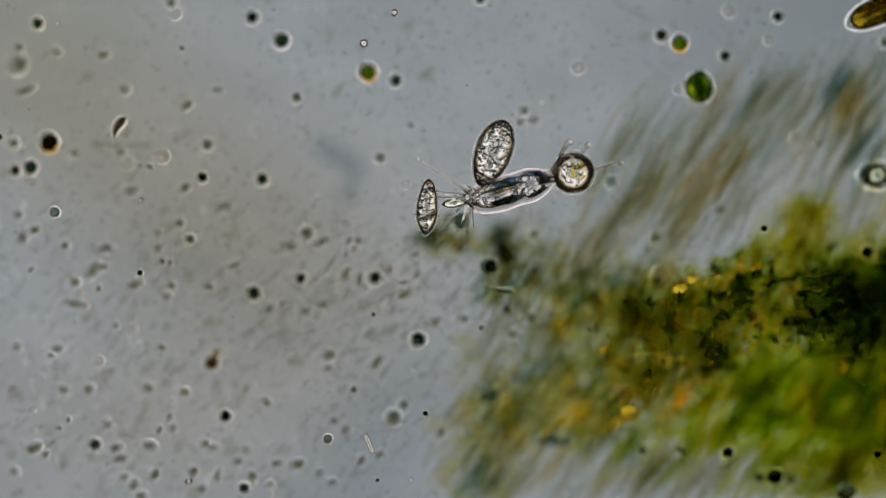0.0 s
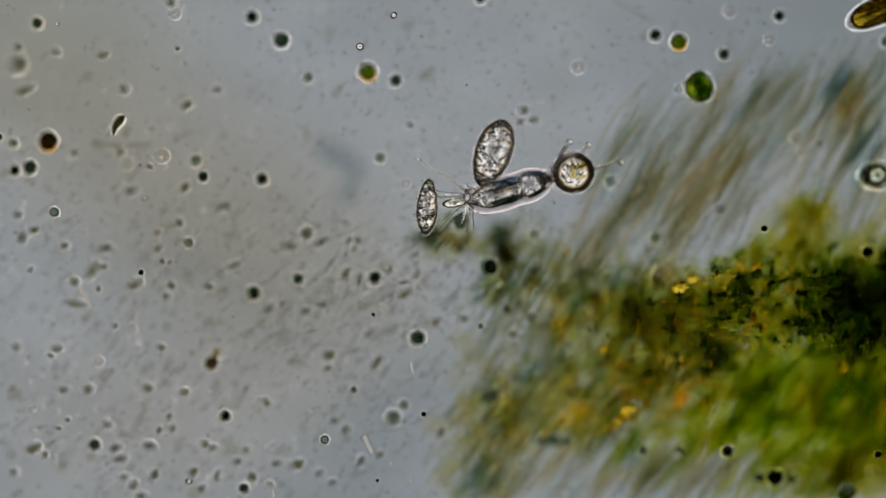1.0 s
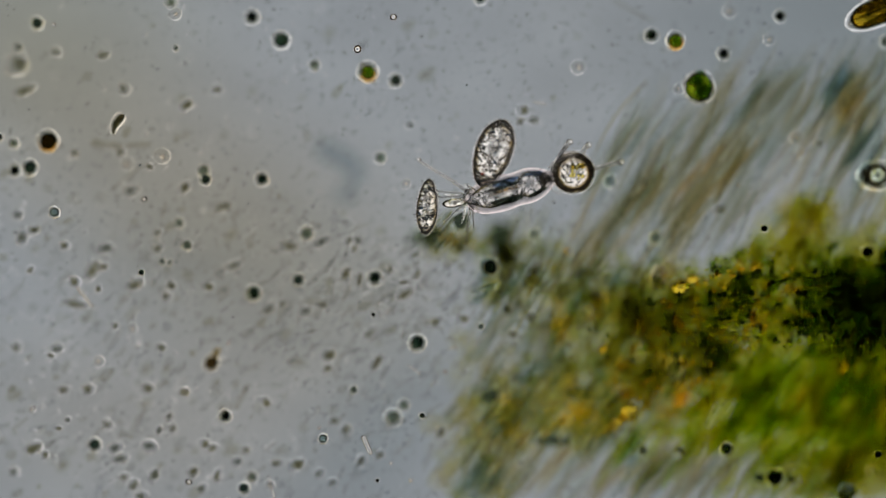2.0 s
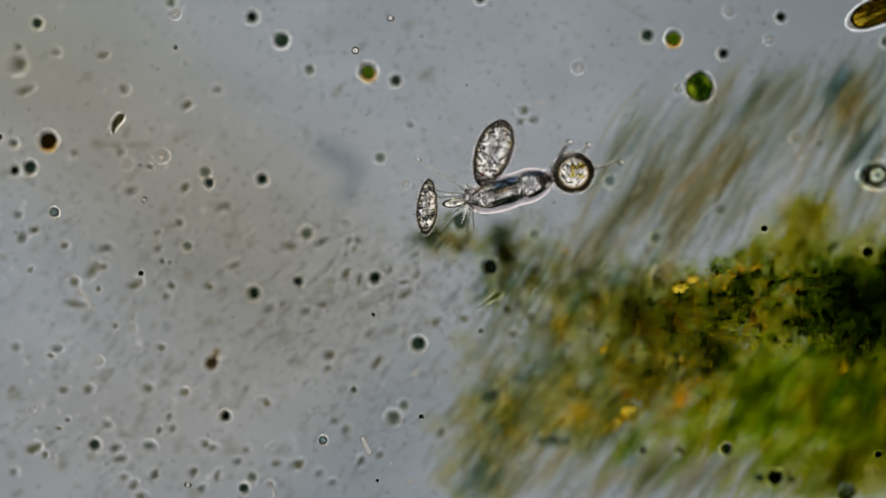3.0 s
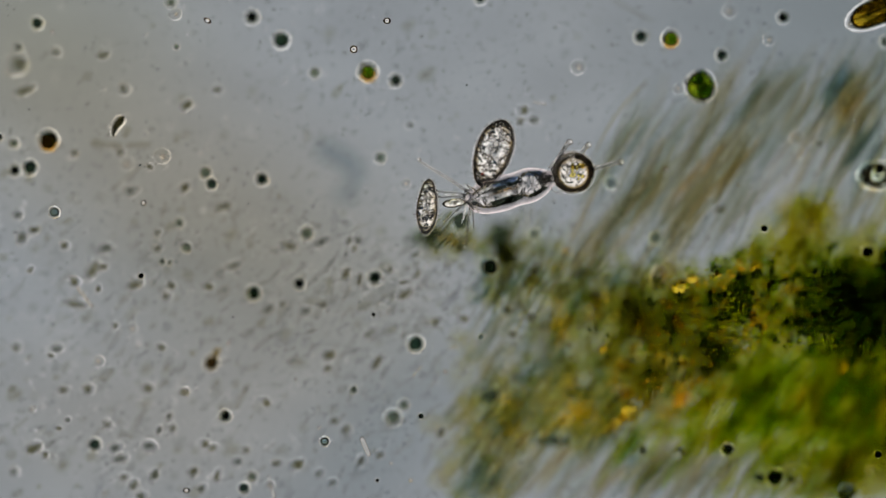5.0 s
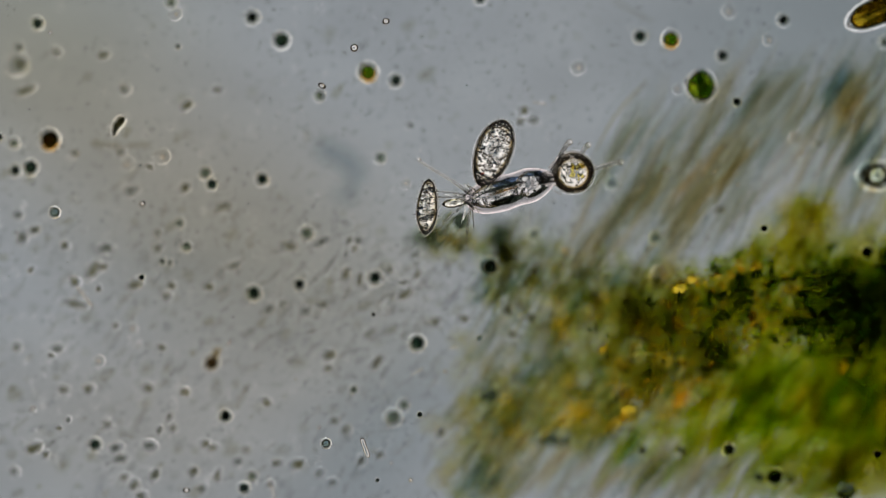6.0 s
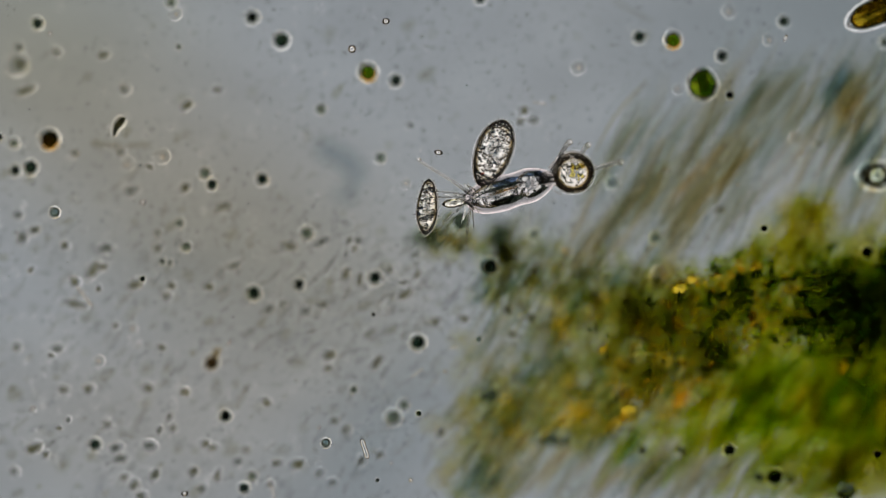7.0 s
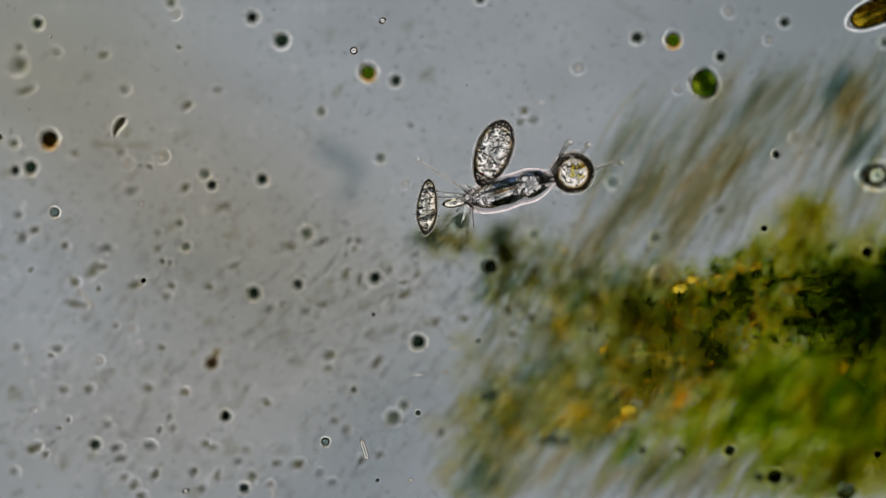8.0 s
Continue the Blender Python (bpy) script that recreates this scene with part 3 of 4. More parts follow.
    ball(bm, (0, 0, 0), (21 * U, 8.5 * U, 8 * U), 3, 0.25, seed=3)
    p = part("stump", bm, M_WALL, ob, "dark-edged clear stump")
    bm = bmesh.new()
    ball(bm, (3 * U, 0, 3 * U), (4 * U, 2.6 * U, 3 * U), 2, 0.3)
    for k in range(9):
        ball(bm, (rng.uniform(-14, 12) * U, rng.gauss(0, 2) * U, rng.uniform(1, 5) * U), rng.uniform(1.0, 1.9) * U, 2, 0.3, seed=k)
    part("granule", bm, M_GRAIN_BRIGHT, p)
    p.matrix_basis = Matrix.Translation(at(803, 359, 0.0)) @ pose(0, 0, 0, 0, 0, -8)
    bm = bmesh.new()
    for _ in range(34):
        q, w, d = rng.uniform(0.06, 0.96), rng.uniform(0, 2 * math.pi), rng.uniform(0.2, 0.75)
        ball(bm, (long * (q - 0.5), d * lobes(q) * math.cos(w), d * lobes(q) * math.sin(w)), rng.uniform(2.2, 4.2) * U, 2, 0.2, seed=q * 9)
    tagged(part("droplets", bm, M_GRAIN_CLEAR, ob), kind="stuff")
    for turn_about, s0, s1 in ((0.5, 0.06, 0.9), (1.0, 0.15, 0.95), (1.45, 0.05, 0.7), (2.0, 0.3, 0.96), (2.5, 0.08, 0.8), (0.15, 0.1, 0.6), (2.95, 0.2, 0.9)):
        bm = bmesh.new()
        pts = []
        for k in range(15):
            q = s0 + (s1 - s0) * k / 14
            r, w = lobes(q) * 0.95, turn_about + 0.25 * math.sin(5 * q + turn_about)
            pts.append(Vector((long * 0.98 * (q - 0.5), r * math.cos(w), r * math.sin(w))))
        tube(bm, pts, [1.1 * U * math.sin(math.pi * (k + 1) / 16) + 0.2 * U for k in range(15)], 6)
        part("ridge", bm, M_FOLD, ob)
    # folds and stubs about the mouth and the neck
    for u0, v0, spread, count, reach, heading, kind in ((826, 350, 10, 9, 34, 215, "tentacle_stub"), (836, 340, 7, 4, 16, 120, "fold"), (838, 362, 7, 5, 18, 300, "fold"), (962, 318, 12, 8, 34, 18, "fold"), (954, 318, 12, 5, 18, 190, "fold")):
        for _ in range(count):
            bm = bmesh.new()
            x, y, h, d = u0 + rng.uniform(-1, 1) * spread * 0.5, v0 + rng.uniform(-1, 1) * spread, radians(heading + rng.gauss(0, 24)), reach * rng.uniform(0.5, 1.3)
            z = rng.uniform(-0.001, 0.0012)
            w = rng.uniform(1.0, 2.2) * U
            tube(bm, [at(x + d * q * math.cos(h), y - d * q * math.sin(h) + 2 * math.sin(3 * q), z) for q in (0, 0.25, 0.5, 0.75, 1)], [w, w, w * 0.9, w * 0.8, w * 0.5], 8)
            part(kind, bm, M_FOLD, ob)
    # fine feeding tentacles that reach to the round cell
    for _ in range(10):
        x0, y0, h, d = rng.uniform(946, 960), rng.uniform(-13, 13), radians(10 + rng.gauss(0, 12)), rng.uniform(22, 36)
        pts = [at(x0 + d * q * math.cos(h), 318 + y0 * (1 - 0.4 * q) - d * q * math.sin(h), 0.0006 + 0.0010 * q) for q in (0, 0.2, 0.4, 0.6, 0.8, 1)]
        part("tentacle", hollow("tentacle", M_TENT_WALL, lambda bm, k: tube(bm, pts, [w * U * (1 - 0.42 * k) for w in (2.2, 2.2, 2.0, 1.8, 1.5, 0.9)], 10)), None, ob)
    # tentacles: root, tip, widths
    for (u0, v0), (u1, v1), w0, w1, knob in (((830, 342), (742, 283), 3.4, 2.4, 3.8), ((826, 346), (772, 337), 2.0, 1.4, 2.4), ((824, 350), (776, 348), 2.0, 1.4, 2.2),
                                             ((834, 362), (823, 436), 2.6, 2.0, 2.8), ((838, 362), (837, 402), 1.8, 1.3, 2.0), ((828, 356), (786, 392), 1.8, 1.2, 2.0),
                                             ((972, 300), (1008, 252), 4.2, 4.4, 5.6), ((976, 306), (1000, 262), 3.2, 3.4, 4.2), ((1018, 283), (1041, 257), 4.0, 4.2, 5.6), ((1040, 300), (1099, 287), 4.0, 4.6, 6.0)):
        p0, p1 = at(u0, v0, 0.0003), at(u1, v1, 0.0006)
        n = 9
        side = (p1 - p0).cross(Vector((0, 0, 1))).normalized()
        pts = [p0.lerp(p1, i / n) + side * 1.2 * U * math.sin(i / n * 5) for i in range(n + 1)]
        t = part("tentacle", hollow("tentacle", M_TENT_WALL, lambda bm, k: tube(bm, pts, [(w0 + (w1 - w0) * i / n) * U * (1 - 0.42 * k) for i in range(n + 1)], 12)), None, ob)
        bm = bmesh.new()
        ball(bm, (0, 0, 0), knob * U, 3)
        k = part("knob", bm, M_KNOB, t)
        k.location = p1
    return ob


suctor = suctorian()


def head_cell():
    ob = thing("round_ciliate", spot(1014, 305.5, -0.0012), 0, "round clear cell with yellow granules and a thick dark rim", "ciliate")
    bm = bmesh.new()
    ball(bm, (0, 0, 0), (41 * U, 39.5 * U, 38 * U), 4, 0.04)
    part("halo_shell", bm, M_FAINT_HALO, ob, "faint clear shell added for the halo")
    bm = bmesh.new()
    ball(bm, (0, 0, 0), (38 * U, 36.5 * U, 35 * U), 4, 0.04)
    part("pellicle", bm, M_WALL_THICK, ob, "thick dark-edged clear skin")
    rng = random.Random(7)
    for nm, mat, count, x, y, reach, large in (("granules", M_GRAIN_BRIGHT, 46, -2, 0, 16, 2.4), ("dark_granules", M_GRAIN_DARK, 30, -1, 0, 14, 1.5), ("yellow_granules", M_GRAIN_YELLOW, 26, 4, 2, 9, 2.8)):
        bm = bmesh.new()
        for _ in range(count):
            w, far = rng.uniform(0, 2 * math.pi), reach * rng.random() ** 0.5
            ball(bm, Vector((x + far * math.cos(w), y + far * math.sin(w), rng.uniform(-2, 8))) * U, rng.uniform(0.8, large) * U, 2, 0.3, seed=w)
        tagged(part(nm, bm, mat, ob), kind="stuff")
    return ob


head = head_cell()


# ---- crescent, diatoms, teardrop ----
def crescent():
    ob = thing("crescent_cell", spot(207, 221, -0.001), 0, "dark crescent-shaped cell with a bright edge", "cell")
    # the outer shell is added for the bright edge
    for nm, mat, k in (("halo_shell", clear("bright_halo_glass", (0.98, 0.98, 0.98), 1.12), 1.9), ("core", clear("olive_brown_sap", (0.17, 0.17, 0.11), 1.2, (0.30, 0.28, 0.16), grain=20), 1.0)):
        bm = bmesh.new()
        pts, rad = [], []
        for i in range(15):
            q = i / 14
            pts.append(Vector((-6 + 19 * q - 6 * math.sin(math.pi * q), -20 + 37 * q, 0)) * U)
            rad.append(U * (k * 7.0 * q ** 0.8 * max(1 - q ** 5, 0) ** 0.5 + (k - 1) * 1.5 + 0.5))
        tube(bm, pts, rad, 14)
        part(nm, bm, mat, ob)
    return ob


comma = crescent()


def diatom(u, v, z, length, width, turn, label, pigment):
    ob = thing("diatom", spot(u, v, z), turn, label, "diatom")
    shape = lambda k: (lambda s: U * k * width * (1 - abs(2 * s - 1) ** 5) ** 0.5 * (0.72 + 0.28 * math.sin(math.pi * s)))
    bm = bmesh.new()
    sack(bm, length * U, shape(1.0), bend=0.0)
    part("silica_shell", bm, clear("silica", (0.97, 0.96, 0.96), 1.07), ob, "clear glassy shell")
    for nm, mat, off, k in pigment:
        bm = bmesh.new()
        sack(bm, length * (0.86 if k > 0.5 else 0.74) * U, shape(k), rough=0.14, seed=off)
        p = part(nm, bm, mat, ob)
        p.location = (0, off * U, 0)
    return ob


M_GOLD = clear("gold_plastid", (0.72, 0.60, 0.16), 1.3, (0.50, 0.42, 0.10), grain=12.5)
M_DARKPLASTID = clear("olive_plastid", (0.26, 0.27, 0.09), 1.15, (0.40, 0.36, 0.10), grain=12.5)
diatom(1572, 12, -0.003, 170, 29.5, 24, "long golden-brown diatom with a clear shell", (("protoplast", M_GOLD, 0, 0.80), ("plastid", M_DARKPLASTID, 13, 0.32), ("plastid", M_DARKPLASTID, -13, 0.30), ("plastid", M_DARKPLASTID, 2, 0.10)))
bead(1503, 45, 5, 0.003)


def ring_cell():
    ob = thing("empty_diatom", spot(1550, 311, -0.0058), 0, "empty oval diatom shell, dark-edged with a bright middle", "diatom")
    # the larger ball only gives the halo
    for nm, mat, k in (("halo_shell", M_HALO, 1.35), ("shell", clear("thick_shell", (0.80, 0.86, 0.82), 2.2), 1.0)):
        bm = bmesh.new()
        ball(bm, (0, 0, 0), (27 * U * k, 20 * U * k, 20 * U * k), 4)
        part(nm, bm, mat, ob)
    return ob


ring_cell()


def teardrop():
    ob = thing("brown_cell", spot(378, 636, -0.006), 62, "teardrop-shaped brown cell with a paler tail", "cell")
    # the first ball is added as a halo
    for nm, mat, k in (("halo_shell", M_HALO, 1.3), ("core", clear("buff_sap", (0.62, 0.54, 0.36), 1.15), 0.95), ("nucleus", clear("dark_brown_sap", (0.24, 0.21, 0.15), 1.3, (0.36, 0.30, 0.20), grain=1.4), 0.75)):
        bm = bmesh.new()
        ball(bm, (-7 * U, 0, 0), (13 * U * k, 11 * U * k, 11 * U * k), 3, 0.1)
        part(nm, bm, mat, ob)
    bm = bmesh.new()
    ball(bm, (13 * U, 1 * U, 0), (10 * U, 6 * U, 6 * U), 3, 0.2)
    part("tail", bm, clear("buff_tail", (0.72, 0.64, 0.44), 1.1), ob, "paler buff tail")


teardrop()


# ---- the algal mat ----
def template(detail):
    bm = bmesh.new()
    bmesh.ops.create_icosphere(bm, subdivisions=detail, radius=1.0)
    co, fa = np.array([v.co[:] for v in bm.verts]), np.array([[v.index for v in f.verts] for f in bm.faces])
    bm.free()
    return co, fa


GAPS = ((1113, 730, 18), (1203, 506, 14), (1085, 762, 10), (1095, 752, 9), (1225, 493, 12), (1068, 617, 10))


def in_gap(u, v):
    """Whether a place lies under one of the amber grains, where the mat is left open so they look bright."""
    return any((u - a) ** 2 + (v - b) ** 2 < r * r for a, b, r in GAPS)


def clumped(u, v, side):
    """Whether a piece belongs here: light pieces (1) and dark ones (-1) gather in different clumps, but for the dense eastern end."""
    return not side or side * (-max(0, u - 1390) / 90 + noise.noise(Vector((u / 24, v / 18, 2.5))) + 0.5 * noise.noise(Vector((u / 11, v / 11, 7.5)))) > 0.03


ICO = {1: template(1), 2: template(2)}


def scatter(name, material, label, category, spread, size, long, heights, lean=55.0, detail=2, seed=1, flat=0.6, side=0):
    """Loose matter: uneven flakes strewn about the given middles (u, v, reach along, reach across, turn, count)."""
    rng = np.random.default_rng(seed)
    co, fa = ICO[detail]
    verts, faces, base = [], [], 0
    for u, v, su, sv, turn, count in spread:
        c, s = math.cos(radians(turn)), math.sin(radians(turn))
        way, far = rng.uniform(0, 2 * math.pi, count), rng.uniform(0, 1, count) ** 0.6 * (1 + 0.12 * rng.normal(0, 1, count))
        a, b = far * np.cos(way) * su, far * np.sin(way) * sv
        us, vs = u + a * c + b * s, v - a * s + b * c
        zs, rs = rng.uniform(heights[0], heights[1], count), rng.uniform(0, 1, count) ** 2 * (size[1] - size[0]) + size[0]
        for x, y, z, r in zip(us, vs, zs, rs):
            if in_gap(x, y) or not clumped(x, y, side):
                continue
            w = radians(lean + rng.normal(0, 14))
            k = 1 + 0.35 * np.sin(co @ rng.normal(0, 2.2, 3) + rng.uniform(0, 6))
            p = co * k[:, None] * np.array([r * rng.uniform(1, long), r, r * flat]) * U
            q = np.stack([p[:, 0] * math.cos(w) - p[:, 1] * math.sin(w), p[:, 0] * math.sin(w) + p[:, 1] * math.cos(w), p[:, 2]], 1)
            verts.append(q + np.array(spot(x, y, z)))
            faces.append(fa + base)
            base += len(co)
    me = bpy.data.meshes.new(name)
    me.from_pydata(np.concatenate(verts).tolist(), [], np.concatenate(faces).tolist())
    me.polygons.foreach_set("use_smooth", [True] * len(me.polygons))
    me.materials.append(material)
    return tagged(new(name, me), label, category, kind="stuff")


M_BROWN = filter_of("brown_detritus", [(0, (0.52, 0.53, 0.42)), (0.12, (0.77, 0.77, 0.60)), (0.25, (0.94, 0.93, 0.74)), (0.5, (0.96, 0.94, 0.59)), (0.7, (0.83, 0.91, 0.88)), (0.85, (0.95, 0.91, 0.67)), (1, (0.88, 0.875, 0.63))])
M_OCHRE = filter_of("ochre_detritus", [(0, (0.99, 0.945, 0.65)), (0.35, (0.985, 0.975, 0.87)), (0.6, (0.83, 0.91, 0.93)), (0.8, (0.99, 0.945, 0.56)), (1, (1.0, 0.92, 0.52))])
M_DARK = filter_of("dark_algae", [(0, (0.38, 0.48, 0.28)), (0.12, (0.62, 0.73, 0.44)), (0.24, (0.91, 0.94, 0.54)), (0.5, (0.95, 0.93, 0.50)), (0.7, (0.82, 0.92, 0.50)), (0.85, (0.96, 0.91, 0.54)), (1, (0.76, 0.88, 0.78))])
M_BUSH = filter_of("green_algae", [(0, (0.80, 0.88, 0.40)), (0.35, (0.96, 0.985, 0.45)), (0.6, (0.91, 0.945, 0.56)), (0.8, (1.0, 0.94, 0.40)), (1, (0.975, 0.985, 0.50))])
# tan and blue-grey tints paint the lens's colour fringes into the strands
M_STRAND = filter_of("strand_wall", [(0, (0.995, 0.955, 0.87)), (0.2, (0.925, 0.95, 0.95)), (0.4, (1.0, 0.955, 0.85)), (0.6, (0.95, 0.96, 0.91)), (0.8, (0.915, 0.945, 0.925)), (1, (0.98, 0.96, 0.88))], "object")

scatter("brown_detritus", M_BROWN, "loose brown detritus in flakes and crumbs", "detritus",
        ((1010, 520, 170, 80, -20, 250), (1130, 570, 190, 110, -15, 680), (1235, 555, 160, 75, -10, 270), (890, 490, 60, 55, 0, 85), (950, 670, 150, 80, 10, 90), (800, 426, 60, 28, -5, 80), (885, 440, 34, 40, 0, 55), (1400, 560, 150, 90, 0, 90), (1190, 655, 90, 60, 10, 80)),
        (2.5, 8.5), 2.1, (-0.016, -0.008), seed=3)
scatter("ochre_detritus", M_OCHRE, "loose ochre and gold detritus, out of focus", "detritus",
        ((950, 735, 180, 50, 5, 270), (1090, 750, 110, 42, 20, 260), (870, 815, 110, 70, 40, 140), (1200, 685, 140, 75, 10, 380), (1070, 675, 120, 46, 0, 100), (1010, 650, 220, 100, 0, 170), (1390, 420, 110, 60, 35, 95)),
        (3, 9), 2.4, (-0.020, -0.011), seed=4)
scatter("dark_algae", M_DARK, "dark olive mat of algal granules", "algal mat",
        ((1390, 515, 200, 85, 5, 1200), (1512, 548, 100, 85, 0, 1300), (1335, 482, 110, 32, 8, 260), (1240, 560, 130, 75, 0, 190), (1262, 636, 50, 42, 0, 230), (1290, 490, 120, 40, 5, 230), (1580, 530, 55, 100, 0, 400), (1100, 590, 120, 90, 0, 130)),
        (2.5, 7), 1.9, (-0.012, -0.005), seed=5, side=-1)
scatter("fine_granules", filter_of("fine_granules", [(0, (0.34, 0.42, 0.24)), (0.3, (0.68, 0.76, 0.46)), (0.6, (0.96, 0.96, 0.60)), (1, (0.78, 0.88, 0.70))]), "fine granules at the top of the algal mat", "granules",
        ((1350, 545, 180, 80, 0, 1500), (1470, 570, 110, 70, 0, 350), (1250, 540, 110, 70, 0, 300), (1120, 610, 110, 70, 0, 130)),
        (1.5, 4.2), 1.7, (-0.0042, -0.0012), detail=1, seed=16, side=-1)
scatter("gold_granules", filter_of("gold_granules", [(0, (0.98, 0.95, 0.50)), (0.4, (0.99, 0.91, 0.44)), (0.7, (0.92, 0.96, 0.45)), (1, (0.96, 0.94, 0.52))]), "fine gold granules at the top of the algal mat", "granules",
        ((1320, 545, 170, 85, 0, 1100), (1180, 640, 120, 80, 0, 300)), (1.8, 5.0), 1.7, (-0.005, -0.0015), detail=1, seed=26, side=1)
scatter("mat_base", filter_of("olive_slime", [(0, (0.93, 0.93, 0.66)), (0.5, (0.97, 0.95, 0.70)), (1, (0.90, 0.93, 0.66))]), "soft olive slime under the algal mat", "slime",
        ((1370, 540, 230, 90, 5, 110), (1510, 540, 110, 110, 0, 100), (1240, 545, 150, 75, 0, 56), (1580, 500, 50, 130, 0, 45), (1110, 600, 140, 90, 0, 66), (1000, 700, 150, 80, 0, 22), (1500, 835, 120, 55, 0, 75)),
        (9, 20), 2.2, (-0.019, -0.011), seed=15)
scatter("yellow_algae", filter_of("yellow_algae", [(0, (0.99, 0.97, 0.60)), (0.5, (0.95, 0.96, 0.56)), (1, (0.98, 0.93, 0.54))]), "soft yellow-olive algae deep under the mat", "algae",
        ((1395, 420, 100, 46, 42, 105), (1440, 380, 60, 30, 50, 30)), (4, 10), 2.6, (-0.015, -0.007), seed=17)
scatter("green_algae", M_BUSH, "bright green bushy algae, out of focus", "algae",
        ((1442, 685, 205, 92, 12, 490), (1530, 715, 90, 110, 0, 210), (1280, 735, 110, 50, 20, 80), (1420, 780, 150, 45, 0, 85), (1510, 820, 110, 55, 10, 30), (1572, 450, 25, 40, 0, 26)),
        (4, 14), 3.4, (-0.018, -0.007), seed=6)

def glow(u, v, r, z, mat, name, label, category, long=1.0, turn=0.0):
    bm = bmesh.new()
    ball(bm, (0, 0, 0), (r * U * long, r * U, r * U * 0.8), 3, 0.35, seed=u)
    ob = new(name, mesh_of(name, bm, mat))
    ob.matrix_basis = Matrix.Translation(spot(u, v, z)) @ pose(0, 0, 0, 0, 0, turn)
    return tagged(ob, label, category)


def strew(name, piece, label, category, mat, spread, size, long, heights, lean=55.0, seed=1, side=0):
    """A patch of pieces large enough to tell apart, each an object on one of a few shared meshes."""
    rng = random.Random(seed)
    shapes = []
    for k in range(8):
        bm = bmesh.new()
        ball(bm, (0, 0, 0), (1.0, 1.0, 0.6), 2 if size[1] > 8 else 1, 0.6, seed=seed + k * 3.7)
        shapes.append(mesh_of(piece, bm, mat))
    ob = thing(name, spot(spread[0][0], spread[0][1], sum(heights) / 2), 0, label, category)
    back = ob.matrix_basis.inverted()
    for u, v, su, sv, count in spread:
        for _ in range(count):
            w, far = rng.uniform(0, 2 * math.pi), rng.random() ** 0.6
            r = (size[0] + (size[1] - size[0]) * rng.random() ** 2) * U
            if in_gap(u + su * far * math.cos(w), v + sv * far * math.sin(w)) or not clumped(u + su * far * math.cos(w), v + sv * far * math.sin(w), side):
                continue
            p = part(piece, rng.choice(shapes), None, ob)
            p.matrix_basis = back @ Matrix.Translation(spot(u + su * far * math.cos(w), v + sv * far * math.sin(w), rng.uniform(*heights))) @ pose(0, 0, 0, 0, 0, lean + rng.gauss(0, 14)) @ Matrix.Diagonal((r * rng.uniform(1, long), r, r, 1))
    return ob


M_YELLOW = clear("yellow_grains", (1.0, 0.90, 0.46), 1.36, (1.0, 0.80, 0.34), grain=1.4)
strew("grain_patch", "grain", "golden yellow grains strewn through the mat", "grains", M_YELLOW,
      ((1320, 540, 150, 80, 420), (1200, 640, 90, 60, 70)), (2.2, 6), 1.8, (-0.007, -0.0022), seed=11, side=1)
strew("grain_patch", "grain", "soft golden grains deep in the brown detritus", "grains", M_YELLOW,
      ((1140, 690, 150, 70, 34), (1030, 560, 110, 60, 8), (960, 740, 150, 40, 14)), (3.5, 9), 2.0, (-0.017, -0.010), seed=18)
strew("granule_patch", "granule", "near-black green granules clotted in the mat", "granules", filter_of("black_green_granules", [(0, (0.40, 0.48, 0.30)), (0.6, (0.62, 0.70, 0.46)), (1, (0.50, 0.56, 0.40))], "object"),
      ((1490, 540, 110, 80, 120), (1262, 634, 44, 36, 24), (1550, 600, 60, 50, 30), (1120, 540, 90, 60, 20)), (3, 8.0), 1.8, (-0.015, -0.008), seed=12)


strew("granule_patch", "granule", "dark green granules near the top of the mat", "granules", filter_of("dark_green_granules", [(0, (0.34, 0.40, 0.28)), (0.6, (0.58, 0.62, 0.44)), (1, (0.44, 0.48, 0.36))], "object"),
      ((1370, 525, 150, 80, 200), (1180, 600, 110, 80, 90)), (2.4, 6.0), 1.8, (-0.0065, -0.002), seed=19, side=-1)
strew("granule_patch", "granule", "fine yellow-green granules at the top of the mat", "granules", clear("yellow_green_grains", (0.98, 0.98, 0.52), 1.40, (0.92, 0.98, 0.40), grain=1.4),
      ((1390, 555, 110, 60, 230), (1270, 570, 100, 80, 130), (1490, 600, 50, 34, 34)), (1.8, 5.0), 1.8, (-0.0048, -0.0012), seed=14)
strew("grain_patch", "grain", "a few gold grains in threads under the suctorian", "grains", M_YELLOW,
      ((800, 428, 34, 16, 16), (1000, 462, 20, 22, 6)), (2.0, 5.0), 1.6, (-0.012, -0.006), seed=27)
M_AMBER = clear("amber_grain", (1.0, 0.90, 0.40), 1.42, (1.0, 0.82, 0.26), grain=20)
M_CLOT = clear("dark_clot", (0.28, 0.34, 0.28), 1.12, (0.44, 0.49, 0.40), grain=22.5)
for u, v, r, z, long, turn in ((1113, 730, 13, -0.0072, 1.2, 30), (1102, 742, 8, -0.008, 1.4, 50), (1093, 752, 8, -0.010, 1.5, 30), (1203, 506, 11, -0.006, 1.5, 25), (1082, 763, 8, -0.011, 1.6, 50), (1068, 617, 7, -0.006, 1.3, 40), (1225, 493, 8, -0.006, 1.3, 10), (1490, 650, 9, -0.006, 1.5, 60)):
    glow(u, v, r, z, M_AMBER, "amber_grain", "clear amber-yellow grain among detritus", "grain", long, turn)
